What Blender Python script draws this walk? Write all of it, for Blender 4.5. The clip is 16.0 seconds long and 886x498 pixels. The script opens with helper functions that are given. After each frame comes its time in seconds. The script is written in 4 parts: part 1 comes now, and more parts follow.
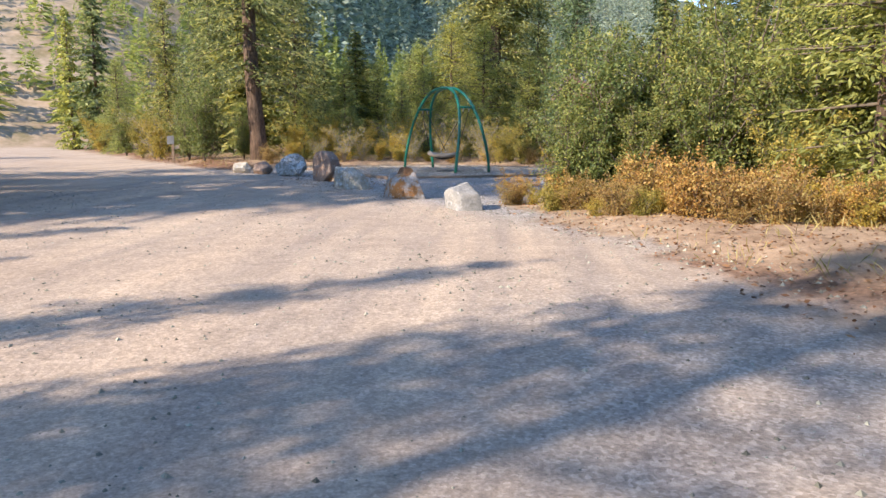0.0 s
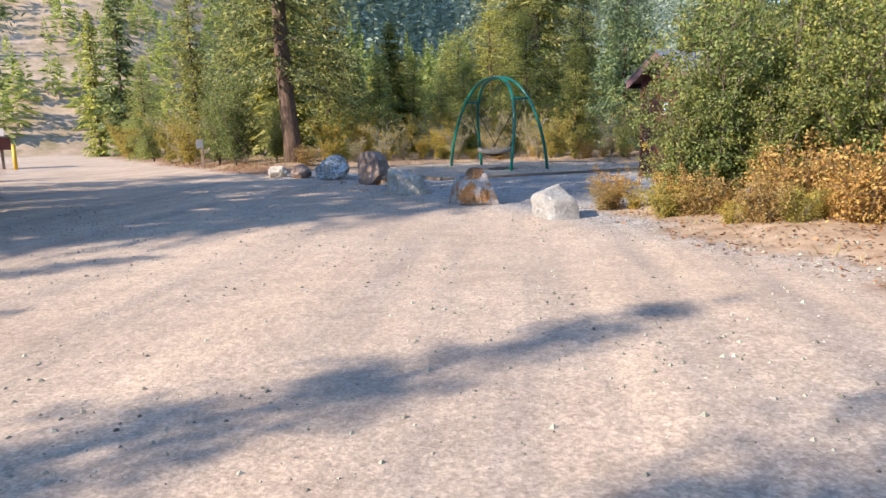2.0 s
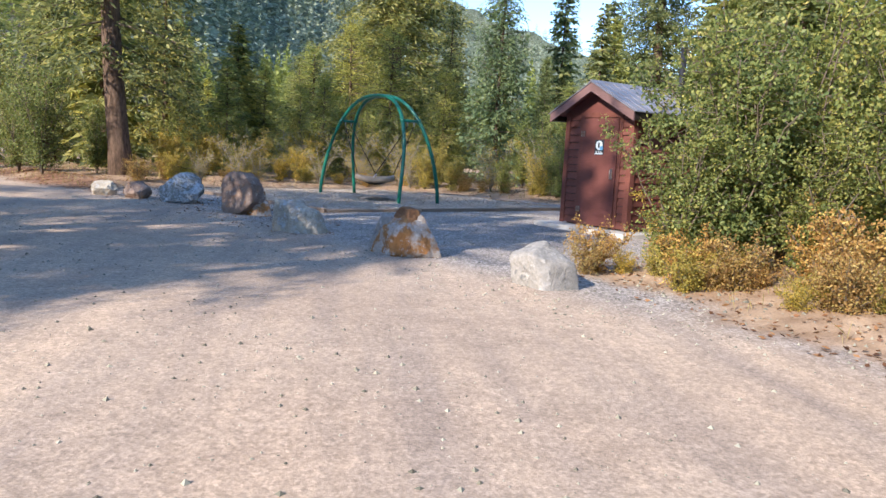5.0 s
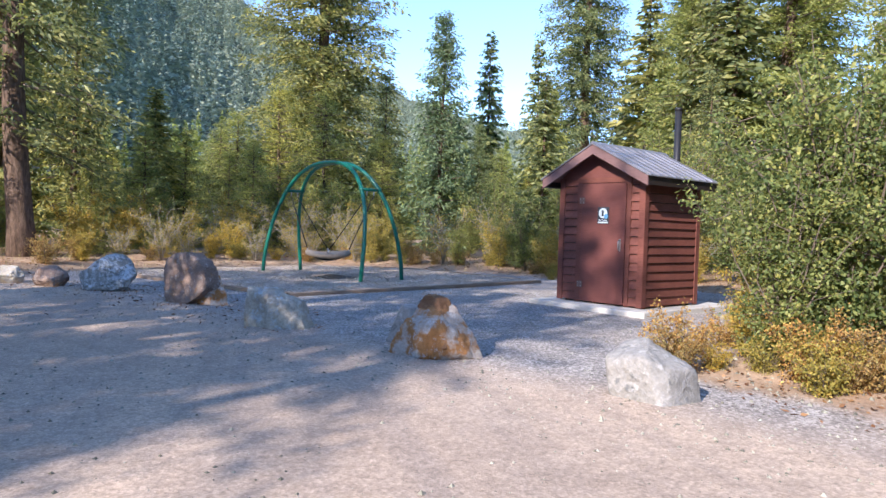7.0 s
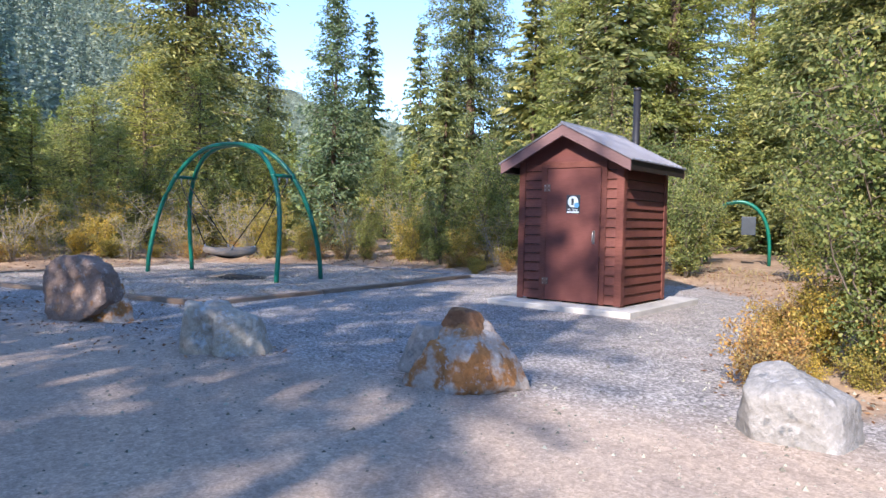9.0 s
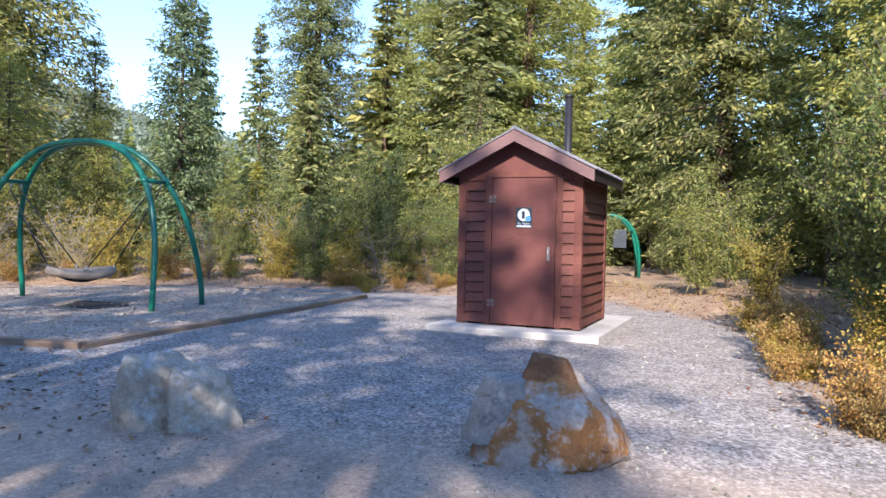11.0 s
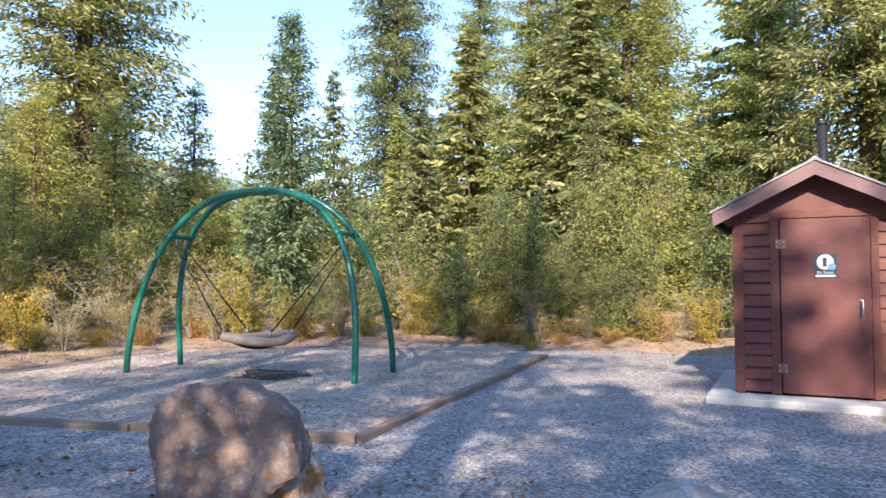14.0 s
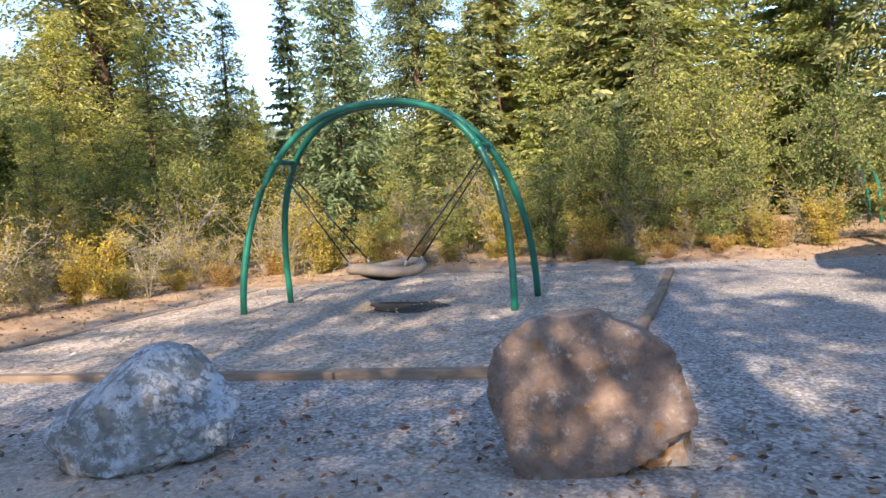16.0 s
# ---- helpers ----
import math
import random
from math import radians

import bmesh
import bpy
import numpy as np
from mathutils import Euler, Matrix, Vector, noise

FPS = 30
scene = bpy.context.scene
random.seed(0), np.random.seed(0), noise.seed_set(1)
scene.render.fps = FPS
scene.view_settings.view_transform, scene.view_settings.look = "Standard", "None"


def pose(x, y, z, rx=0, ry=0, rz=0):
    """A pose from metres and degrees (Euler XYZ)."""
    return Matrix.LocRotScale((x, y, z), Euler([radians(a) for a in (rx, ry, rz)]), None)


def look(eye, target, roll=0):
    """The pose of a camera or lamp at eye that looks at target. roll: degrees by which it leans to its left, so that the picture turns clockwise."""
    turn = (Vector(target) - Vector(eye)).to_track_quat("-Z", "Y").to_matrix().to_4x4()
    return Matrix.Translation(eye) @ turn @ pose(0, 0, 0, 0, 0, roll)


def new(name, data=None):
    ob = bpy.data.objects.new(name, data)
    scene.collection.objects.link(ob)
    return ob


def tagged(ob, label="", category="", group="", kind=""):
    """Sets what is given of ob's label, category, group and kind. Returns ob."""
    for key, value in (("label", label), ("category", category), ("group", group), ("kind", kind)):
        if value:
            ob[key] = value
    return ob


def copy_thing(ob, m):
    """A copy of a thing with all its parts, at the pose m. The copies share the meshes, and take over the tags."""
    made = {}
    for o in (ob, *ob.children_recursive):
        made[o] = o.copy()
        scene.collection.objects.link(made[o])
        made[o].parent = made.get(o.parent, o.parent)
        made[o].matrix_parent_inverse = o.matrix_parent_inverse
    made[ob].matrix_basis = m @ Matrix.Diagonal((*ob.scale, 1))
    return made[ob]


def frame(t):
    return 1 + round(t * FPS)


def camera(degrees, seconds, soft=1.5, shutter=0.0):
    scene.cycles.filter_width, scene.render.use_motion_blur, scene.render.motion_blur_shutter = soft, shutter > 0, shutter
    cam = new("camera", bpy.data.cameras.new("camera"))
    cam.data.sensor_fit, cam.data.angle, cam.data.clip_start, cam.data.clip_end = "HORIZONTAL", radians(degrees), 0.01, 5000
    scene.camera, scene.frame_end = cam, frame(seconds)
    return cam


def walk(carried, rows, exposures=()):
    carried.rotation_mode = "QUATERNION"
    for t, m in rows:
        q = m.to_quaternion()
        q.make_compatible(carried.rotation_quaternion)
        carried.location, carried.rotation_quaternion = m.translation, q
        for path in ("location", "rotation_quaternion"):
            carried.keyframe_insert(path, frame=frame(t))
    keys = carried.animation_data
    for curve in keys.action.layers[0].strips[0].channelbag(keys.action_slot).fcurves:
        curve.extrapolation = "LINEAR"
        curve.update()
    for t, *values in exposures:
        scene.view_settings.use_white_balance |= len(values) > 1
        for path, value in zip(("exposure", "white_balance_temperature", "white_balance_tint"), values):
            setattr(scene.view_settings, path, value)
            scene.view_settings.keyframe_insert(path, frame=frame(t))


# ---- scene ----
cam = camera(64.3, 16.0)
METRES, EYE, TILT, LEAN, TURN = 17.0, 1.3, -10.0, 0.0, 0.0
PATH = [
    (0, (1.293, -1.761, 1.247), (1.13, 0.206, 0.926), 0.5),
    (0.5, (1.066, -1.249, 1.241), (0.953, 0.716, 0.884), -0.4),
    (1, (0.75, -0.759, 1.216), (0.734, 1.205, 0.835), 0.1),
    (1.5, (0.536, -0.277, 1.158), (0.57, 1.684, 0.767), 0.4),
    (2, (0.25, 0.155, 1.245), (0.015, 2.113, 0.912), -1.3),
    (2.5, (-0.045, 0.568, 1.367), (-0.616, 2.474, 1.165), -3.2),
    (3, (-0.326, 1.057, 1.443), (-1.182, 2.863, 1.402), -2.0),
    (3.5, (-0.608, 1.499, 1.404), (-1.377, 3.345, 1.412), 0.1),
    (4, (-0.858, 2.007, 1.372), (-1.374, 3.939, 1.319), 1.1),
    (4.5, (-1.096, 2.57, 1.327), (-1.228, 4.559, 1.166), 2.2),
    (5, (-1.353, 3.074, 1.289), (-1.089, 5.039, 1.026), 3.0),
    (5.2, (-1.449, 3.285, 1.26), (-1.148, 5.249, 1.033), 3.1),
    (7.3, (-2.55, 5.409, 1.331), (-1.984, 7.327, 1.271), 1.8),
    (7.5, (-2.628, 5.602, 1.349), (-2.022, 7.507, 1.284), 1.9),
    (8, (-2.825, 6.181, 1.331), (-2.114, 8.05, 1.272), 1.8),
    (8.5, (-3.056, 6.706, 1.32), (-2.249, 8.534, 1.244), 1.5),
    (9, (-3.253, 7.224, 1.301), (-2.368, 9.015, 1.22), 1.3),
    (9.5, (-3.471, 7.765, 1.321), (-2.491, 9.507, 1.257), 1.4),
    (9.7, (-3.567, 7.974, 1.286), (-2.526, 9.681, 1.242), 1.6),
    (11.8, (-4.145, 10.110, 1.407), (-2.727, 11.520, 1.375), 0.8),
    (12, (-4.227, 10.275, 1.440), (-2.779, 11.655, 1.423), 0.8),
    (12.5, (-4.414, 10.730, 1.439), (-2.849, 11.975, 1.455), 1.3),
    (13, (-4.588, 11.247, 1.384), (-2.931, 12.366, 1.421), 1.8),
    (13.5, (-4.860, 11.828, 1.401), (-3.333, 13.116, 1.487), 0.8),
    (14, (-5.175, 12.368, 1.426), (-3.929, 13.929, 1.515), -0.1),
    (14.5, (-5.393, 12.973, 1.441), (-4.225, 14.596, 1.499), 0.8),
    (15, (-5.614, 13.504, 1.418), (-4.47, 15.144, 1.378), -0.8),
    (15.5, (-5.848, 14.04, 1.36), (-4.683, 15.659, 1.225), -3.4),
    (16, (-6.123, 14.496, 1.352), (-4.866, 16.047, 1.232), -3.7),
]
walk(cam, [(t, look(eye, target, roll)) for t, eye, target, roll in PATH], [(0, 1.6, 6750, 10), (4, 1.6, 6400, 10), (5.2, 1.5, 6400, 10), (7.4, 1.6, 6000, 14), (9.7, 1.62, 6000, 14), (12, 1.76, 6250, 14), (14, 1.84, 6500, 13), (16, 1.86, 7250, 13)])

# ---- light ----
SUN_AZ, SUN_EL = 230.0, 30.0
world = bpy.data.worlds.new("sky")
scene.world = world
world.use_nodes = True
wn = world.node_tree.nodes
sky = wn.new("ShaderNodeTexSky")
sky.sky_type, sky.sun_disc = "NISHITA", False
sky.sun_elevation, sky.sun_rotation = radians(SUN_EL), radians(SUN_AZ)
sky.air_density, sky.dust_density, sky.ozone_density, sky.altitude = 1.0, 0.2, 3.5, 1500.0
wn["Background"].inputs["Strength"].default_value = 0.15
world.node_tree.links.new(sky.outputs["Color"], wn["Background"].inputs["Color"])
sun = new("sun", bpy.data.lights.new("sun", "SUN"))
sun.data.energy, sun.data.angle, sun.data.color = 3.4, radians(0.53), (1.0, 0.87, 0.73)
sd_ = Vector((math.sin(radians(SUN_AZ)) * math.cos(radians(SUN_EL)), math.cos(radians(SUN_AZ)) * math.cos(radians(SUN_EL)), math.sin(radians(SUN_EL))))
sun.matrix_world = look(sd_ * 60, (0, 0, 0))


# ---- materials ----
def material(name, build):
    m = bpy.data.materials.new(name)
    m.use_nodes = True
    nt = m.node_tree
    build(nt, nt.nodes, nt.links, nt.nodes["Principled BSDF"])
    return m


def coords(nt, kind="Object", scale=(1, 1, 1)):
    tc, mp = nt.nodes.new("ShaderNodeTexCoord"), nt.nodes.new("ShaderNodeMapping")
    mp.inputs["Scale"].default_value = scale
    nt.links.new(tc.outputs[kind], mp.inputs["Vector"])
    return mp.outputs["Vector"]


def noise_tex(nt, vec, scale, detail=4.0, rough=0.6):
    n = nt.nodes.new("ShaderNodeTexNoise")
    n.inputs["Scale"].default_value, n.inputs["Detail"].default_value, n.inputs["Roughness"].default_value = scale, detail, rough
    if vec is not None:
        nt.links.new(vec, n.inputs["Vector"])
    return n.outputs["Fac"]


def voronoi(nt, vec, scale, out="Color", feature="F1"):
    n = nt.nodes.new("ShaderNodeTexVoronoi")
    n.feature = feature
    n.inputs["Scale"].default_value = scale
    nt.links.new(vec, n.inputs["Vector"])
    return n.outputs[out]


def ramp(nt, fac, stops):
    n = nt.nodes.new("ShaderNodeValToRGB")
    e = n.color_ramp.elements
    while len(e) < len(stops):
        e.new(0.5)
    for el, (p, c) in zip(e, stops):
        el.position, el.color = p, (*c, 1)
    nt.links.new(fac, n.inputs["Fac"])
    return n.outputs["Color"]


def mix(nt, fac, a, b, blend="MIX"):
    n = nt.nodes.new("ShaderNodeMix")
    n.data_type, n.blend_type = "RGBA", blend
    for sock, v in ((n.inputs[0], fac), (n.inputs[6], a), (n.inputs[7], b)):
        if isinstance(v, (int, float)):
            sock.default_value = v
        elif isinstance(v, tuple):
            sock.default_value = (*v, 1)
        else:
            nt.links.new(v, sock)
    return n.outputs[2]


def bump(nt, bsdf, height, strength, dist):
    n = nt.nodes.new("ShaderNodeBump")
    n.inputs["Strength"].default_value, n.inputs["Distance"].default_value = strength, dist
    nt.links.new(height, n.inputs["Height"])
    nt.links.new(n.outputs["Normal"], bsdf.inputs["Normal"])


def grey(c):
    return (c, c, c)


def simple(name, c1, c2, scale=6.0, rough=0.6, metal=0.0, bstr=0.3, bdist=0.01, fine=80.0, stretch=(1, 1, 1), spec=0.5):
    """Two tones in large patches with fine grain and relief."""
    def build(nt, nodes, links, b):
        v = coords(nt, "Object", stretch)
        big = ramp(nt, noise_tex(nt, v, scale, 5), [(0.3, c1), (0.7, c2)])
        grain = noise_tex(nt, v, fine, 3)
        col = mix(nt, 0.35, big, ramp(nt, grain, [(0.3, grey(0.45)), (0.7, grey(1.0))]), "MULTIPLY")
        links.new(col, b.inputs["Base Color"])
        b.inputs["Roughness"].default_value, b.inputs["Metallic"].default_value = rough, metal
        b.inputs["Specular IOR Level"].default_value = spec
        bump(nt, b, grain, bstr, bdist)
    return material(name, build)


def leafy(name, stops, thin=0.35, rough=0.55):
    """Foliage: the tone varies from leaf to leaf and from plant to plant; some light passes through."""
    def build(nt, nodes, links, b):
        geo, info = nodes.new("ShaderNodeNewGeometry"), nodes.new("ShaderNodeObjectInfo")
        col = ramp(nt, geo.outputs["Random Per Island"], stops)
        clump = noise_tex(nt, coords(nt), 0.8, 3)
        col = mix(nt, 0.5, col, ramp(nt, clump, [(0.3, (0.55, 0.6, 0.5)), (0.7, (1.15, 1.1, 0.9))]), "MULTIPLY")
        tone = ramp(nt, info.outputs["Random"], [(0.0, (0.75, 0.85, 0.85)), (0.5, (1.0, 1.0, 0.9)), (1.0, (1.25, 1.12, 0.8))])
        col = mix(nt, 0.8, col, tone, "MULTIPLY")
        links.new(col, b.inputs["Base Color"])
        b.inputs["Roughness"].default_value = rough
        b.inputs["Specular IOR Level"].default_value = 0.35
        tr = nodes.new("ShaderNodeBsdfTranslucent")
        links.new(mix(nt, 0.5, col, (1.0, 1.0, 0.45), "MULTIPLY"), tr.inputs["Color"])
        ms = nodes.new("ShaderNodeMixShader")
        ms.inputs[0].default_value = thin
        links.new(b.outputs[0], ms.inputs[1])
        links.new(tr.outputs[0], ms.inputs[2])
        links.new(ms.outputs[0], nodes["Material Output"].inputs["Surface"])
    return material(name, build)


def ground_build(nt, nodes, links, b):
    v = coords(nt)
    att = nodes.new("ShaderNodeVertexColor")
    att.layer_name = "zone"
    sep = nodes.new("ShaderNodeSeparateColor")
    links.new(att.outputs["Color"], sep.inputs["Color"])
    big, mid, fine = noise_tex(nt, v, 0.35, 4), noise_tex(nt, v, 3.0, 5, 0.65), noise_tex(nt, v, 60.0, 3)
    peb = voronoi(nt, v, 44.0)
    pebv = ramp(nt, peb, [(0.1, grey(0.35)), (0.5, grey(0.85)), (0.9, grey(1.75))])
    road = mix(nt, 0.5, ramp(nt, big, [(0.35, (0.42, 0.325, 0.255)), (0.65, (0.545, 0.445, 0.36))]), ramp(nt, mid, [(0.3, (0.30, 0.25, 0.21)), (0.7, (0.545, 0.445, 0.36))]))
    road = mix(nt, 0.5, road, ramp(nt, fine, [(0.32, grey(0.5)), (0.62, grey(1.2))]), "MULTIPLY")
    road = mix(nt, 0.6, road, ramp(nt, noise_tex(nt, v, 18.0, 4, 0.7), [(0.35, grey(0.7)), (0.6, grey(1.15))]), "MULTIPLY")
    road = mix(nt, 0.2, road, pebv, "MULTIPLY")
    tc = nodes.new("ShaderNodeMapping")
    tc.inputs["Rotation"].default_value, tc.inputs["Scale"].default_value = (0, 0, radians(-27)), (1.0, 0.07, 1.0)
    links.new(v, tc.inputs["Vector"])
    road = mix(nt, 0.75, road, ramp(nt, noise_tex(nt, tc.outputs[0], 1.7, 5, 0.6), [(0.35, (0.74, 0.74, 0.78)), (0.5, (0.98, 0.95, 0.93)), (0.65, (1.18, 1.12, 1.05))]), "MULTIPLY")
    grav = mix(nt, 0.85, ramp(nt, mid, [(0.3, (0.265, 0.245, 0.235)), (0.7, (0.42, 0.39, 0.37))]), pebv, "MULTIPLY")
    grav = mix(nt, 0.4, grav, ramp(nt, fine, [(0.3, grey(0.5)), (0.65, grey(1.1))]), "MULTIPLY")
    litter = mix(nt, 0.7, ramp(nt, mid, [(0.3, (0.11, 0.055, 0.036)), (0.7, (0.31, 0.175, 0.11))]), ramp(nt, voronoi(nt, v, 28.0), [(0.1, grey(0.4)), (0.9, grey(1.4))]), "MULTIPLY")
    dry = mix(nt, 0.5, ramp(nt, mid, [(0.3, (0.29, 0.20, 0.13)), (0.7, (0.54, 0.41, 0.29))]), ramp(nt, fine, [(0.3, grey(0.45)), (0.7, grey(1.2))]), "MULTIPLY")
    bare = mix(nt, 0.8, ramp(nt, noise_tex(nt, v, 0.08, 6), [(0.35, (0.33, 0.24, 0.17)), (0.65, (0.46, 0.35, 0.26))]), ramp(nt, noise_tex(nt, v, 0.5, 6, 0.7), [(0.35, (0.42, 0.48, 0.3)), (0.6, grey(1.05))]), "MULTIPLY")
    col = mix(nt, sep.outputs["Blue"], road, grav)
    dryness = mix(nt, 0.8, ramp(nt, noise_tex(nt, v, 0.5, 5), [(0.5, grey(0)), (0.68, grey(1))]), sep.outputs["Blue"], "LIGHTEN")
    wood = mix(nt, dryness, litter, dry)
    col = mix(nt, sep.outputs["Red"], col, wood)
    col = mix(nt, sep.outputs["Green"], col, bare)
    moss = ramp(nt, noise_tex(nt, v, 0.12, 6, 0.7), [(0.3, (0.07, 0.09, 0.06)), (0.7, (0.16, 0.17, 0.11))])
    col = mix(nt, att.outputs["Alpha"], col, moss)
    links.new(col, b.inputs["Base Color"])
    b.inputs["Roughness"].default_value = 0.95
    b.inputs["Specular IOR Level"].default_value = 0.2
    h = mix(nt, 0.5, noise_tex(nt, v, 35.0, 5, 0.7), peb)
    bump(nt, b, h, 0.5, 0.02)


M_GROUND = material("ground_earth", ground_build)


def rock_mat(name, base, alt, patch, amount, lichen=(0.55, 0.57, 0.58), lich=0.55, scale=3.0):
    def build(nt, nodes, links, b):
        v = coords(nt)
        n1, n2, n3 = noise_tex(nt, v, scale, 6, 0.65), noise_tex(nt, v, scale * 2.3, 5, 0.6), noise_tex(nt, v, 26.0, 5, 0.7)
        col = ramp(nt, n1, [(0.32, base), (0.66, alt)])
        col = mix(nt, ramp(nt, n2, [(1 - amount - 0.04, grey(0)), (1 - amount + 0.05, grey(1))]), col, patch)
        spots = noise_tex(nt, v, 9.0, 6, 0.75)
        col = mix(nt, ramp(nt, spots, [(lich, grey(0)), (lich + 0.07, grey(0.85))]), col, lichen)
        warp = nodes.new("ShaderNodeVectorMath")
        links.new(v, warp.inputs[0])
        links.new(ramp(nt, n1, [(0.2, grey(0)), (0.8, grey(0.9))]), warp.inputs[1])
        cr = voronoi(nt, warp.outputs[0], 2.0, "Distance", "DISTANCE_TO_EDGE")
        col = mix(nt, 0.3, col, ramp(nt, cr, [(0.0, grey(0.35)), (0.018, grey(1))]), "MULTIPLY")
        col = mix(nt, 0.6, col, ramp(nt, n3, [(0.3, grey(0.5)), (0.65, grey(1.1))]), "MULTIPLY")
        links.new(col, b.inputs["Base Color"])
        b.inputs["Roughness"].default_value = 0.9
        b.inputs["Specular IOR Level"].default_value = 0.25
        bump(nt, b, mix(nt, 0.6, n3, n2), 0.8, 0.04)
    return material(name, build)


M_R_WHITE = rock_mat("rock_white", (0.25, 0.245, 0.235), (0.37, 0.36, 0.35), (0.16, 0.17, 0.18), 0.36, (0.43, 0.43, 0.43), 0.56)
M_R_ORANGE = rock_mat("rock_orange", (0.40, 0.34, 0.29), (0.52, 0.47, 0.43), (0.38, 0.19, 0.075), 0.5, (0.55, 0.56, 0.58), 0.57, 2.2)
M_R_RUST = rock_mat("rock_rust", (0.17, 0.085, 0.045), (0.30, 0.16, 0.085), (0.42, 0.22, 0.10), 0.40, (0.46, 0.43, 0.40), 0.62, 2.5)
M_R_CREAM = rock_mat("rock_cream", (0.36, 0.32, 0.27), (0.58, 0.52, 0.42), (0.40, 0.43, 0.47), 0.34, (0.52, 0.55, 0.57), 0.55)
M_R_BROWN = rock_mat("rock_brown", (0.21, 0.145, 0.115), (0.34, 0.255, 0.21), (0.37, 0.205, 0.105), 0.37, (0.43, 0.38, 0.35), 0.56, 2.6)
M_R_BLUE = rock_mat("rock_speckled", (0.17, 0.175, 0.17), (0.36, 0.37, 0.36), (0.14, 0.145, 0.15), 0.45, (0.60, 0.64, 0.68), 0.48, 4.0)


def bark_build(nt, nodes, links, b):
    v = coords(nt, "Object", (1, 1, 0.25))
    n = noise_tex(nt, v, 14.0, 6, 0.7)
    col = ramp(nt, n, [(0.3, (0.035, 0.022, 0.016)), (0.55, (0.13, 0.085, 0.06)), (0.75, (0.24, 0.17, 0.13))])
    links.new(col, b.inputs["Base Color"])
    b.inputs["Roughness"].default_value = 0.95
    bump(nt, b, n, 1.0, 0.05)


M_BARK = material("bark", bark_build)
M_TWIG = simple("twig_bark", (0.10, 0.075, 0.055), (0.22, 0.18, 0.14), 3, 0.9)
M_DEAD = simple("dead_twig", (0.28, 0.25, 0.22), (0.42, 0.38, 0.34), 3, 0.9)
M_SPRUCE = leafy("spruce_needles", [(0.0, (0.095, 0.123, 0.073)), (0.45, (0.230, 0.268, 0.134)), (0.8, (0.396, 0.413, 0.197)), (1.0, (0.620, 0.578, 0.268))], 0.5)
M_FIR = leafy("fir_needles", [(0.0, (0.175, 0.214, 0.084)), (0.5, (0.367, 0.392, 0.149)), (1.0, (0.620, 0.607, 0.217))], 0.5)
M_PINE = leafy("pine_needles", [(0.0, (0.092, 0.137, 0.088)), (0.5, (0.185, 0.255, 0.149)), (1.0, (0.302, 0.364, 0.193))], 0.35)
M_LEAF = leafy("shrub_leaves", [(0.0, (0.091, 0.132, 0.052)), (0.5, (0.227, 0.279, 0.105)), (0.85, (0.34, 0.36, 0.135)), (1.0, (0.50, 0.46, 0.16))], 0.42)
M_YELLOW = leafy("yellow_leaves", [(0.0, (0.224, 0.202, 0.056)), (0.45, (0.426, 0.358, 0.101)), (0.8, (0.582, 0.459, 0.123)), (1.0, (0.620, 0.403, 0.112))], 0.4)
M_AUTUMN = leafy("autumn_leaves", [(0.0, (0.230, 0.127, 0.057)), (0.35, (0.437, 0.253, 0.103)), (0.7, (0.552, 0.356, 0.149)), (1.0, (0.598, 0.483, 0.196))], 0.35)
M_GRASS = leafy("dry_grass", [(0.0, (0.22, 0.19, 0.07)), (0.5, (0.40, 0.32, 0.15)), (1.0, (0.55, 0.46, 0.25))], 0.3)
M_FARWOOD = leafy("far_needles", [(0.0, (0.095, 0.135, 0.095)), (0.6, (0.203, 0.243, 0.135)), (1.0, (0.365, 0.378, 0.176))], 0.25)
# distance haze is put into this paler, bluer needle colour
M_MOUNTAIN_HAZE = leafy("mountain_needles_hazed", [(0.0, (0.24, 0.29, 0.28)), (0.6, (0.31, 0.36, 0.32)), (1.0, (0.39, 0.42, 0.34))], 0.3)
M_LITTER = leafy("fallen_leaves", [(0.0, (0.07, 0.033, 0.02)), (0.5, (0.22, 0.10, 0.055)), (1.0, (0.40, 0.22, 0.12))], 0.1)
M_CHIP = leafy("wood_chips", [(0.0, (0.22, 0.18, 0.15)), (0.5, (0.40, 0.35, 0.30)), (1.0, (0.60, 0.55, 0.49))], 0.0, 0.9)
M_STONE = leafy("loose_stones", [(0.0, (0.12, 0.11, 0.10)), (0.5, (0.27, 0.25, 0.23)), (1.0, (0.44, 0.42, 0.39))], 0.0, 0.9)


def mulch_build(nt, nodes, links, b):
    v = coords(nt)
    vv = voronoi(nt, coords(nt, "Object", (1, 1.6, 1)), 26.0)
    col = mix(nt, 0.8, ramp(nt, noise_tex(nt, v, 1.6, 5), [(0.3, (0.33, 0.26, 0.215)), (0.7, (0.48, 0.405, 0.345))]), ramp(nt, vv, [(0.1, grey(0.35)), (0.5, grey(0.9)), (0.9, grey(1.7))]), "MULTIPLY")
    links.new(col, b.inputs["Base Color"])
    b.inputs["Roughness"].default_value = 0.95
    bump(nt, b, vv, 0.6, 0.02)


M_MULCH = material("mulch", mulch_build)
M_TIMBER = simple("weathered_timber", (0.20, 0.13, 0.085), (0.36, 0.28, 0.21), 2.0, 0.9, 0, 0.6, 0.01, 40, (1, 8, 8))


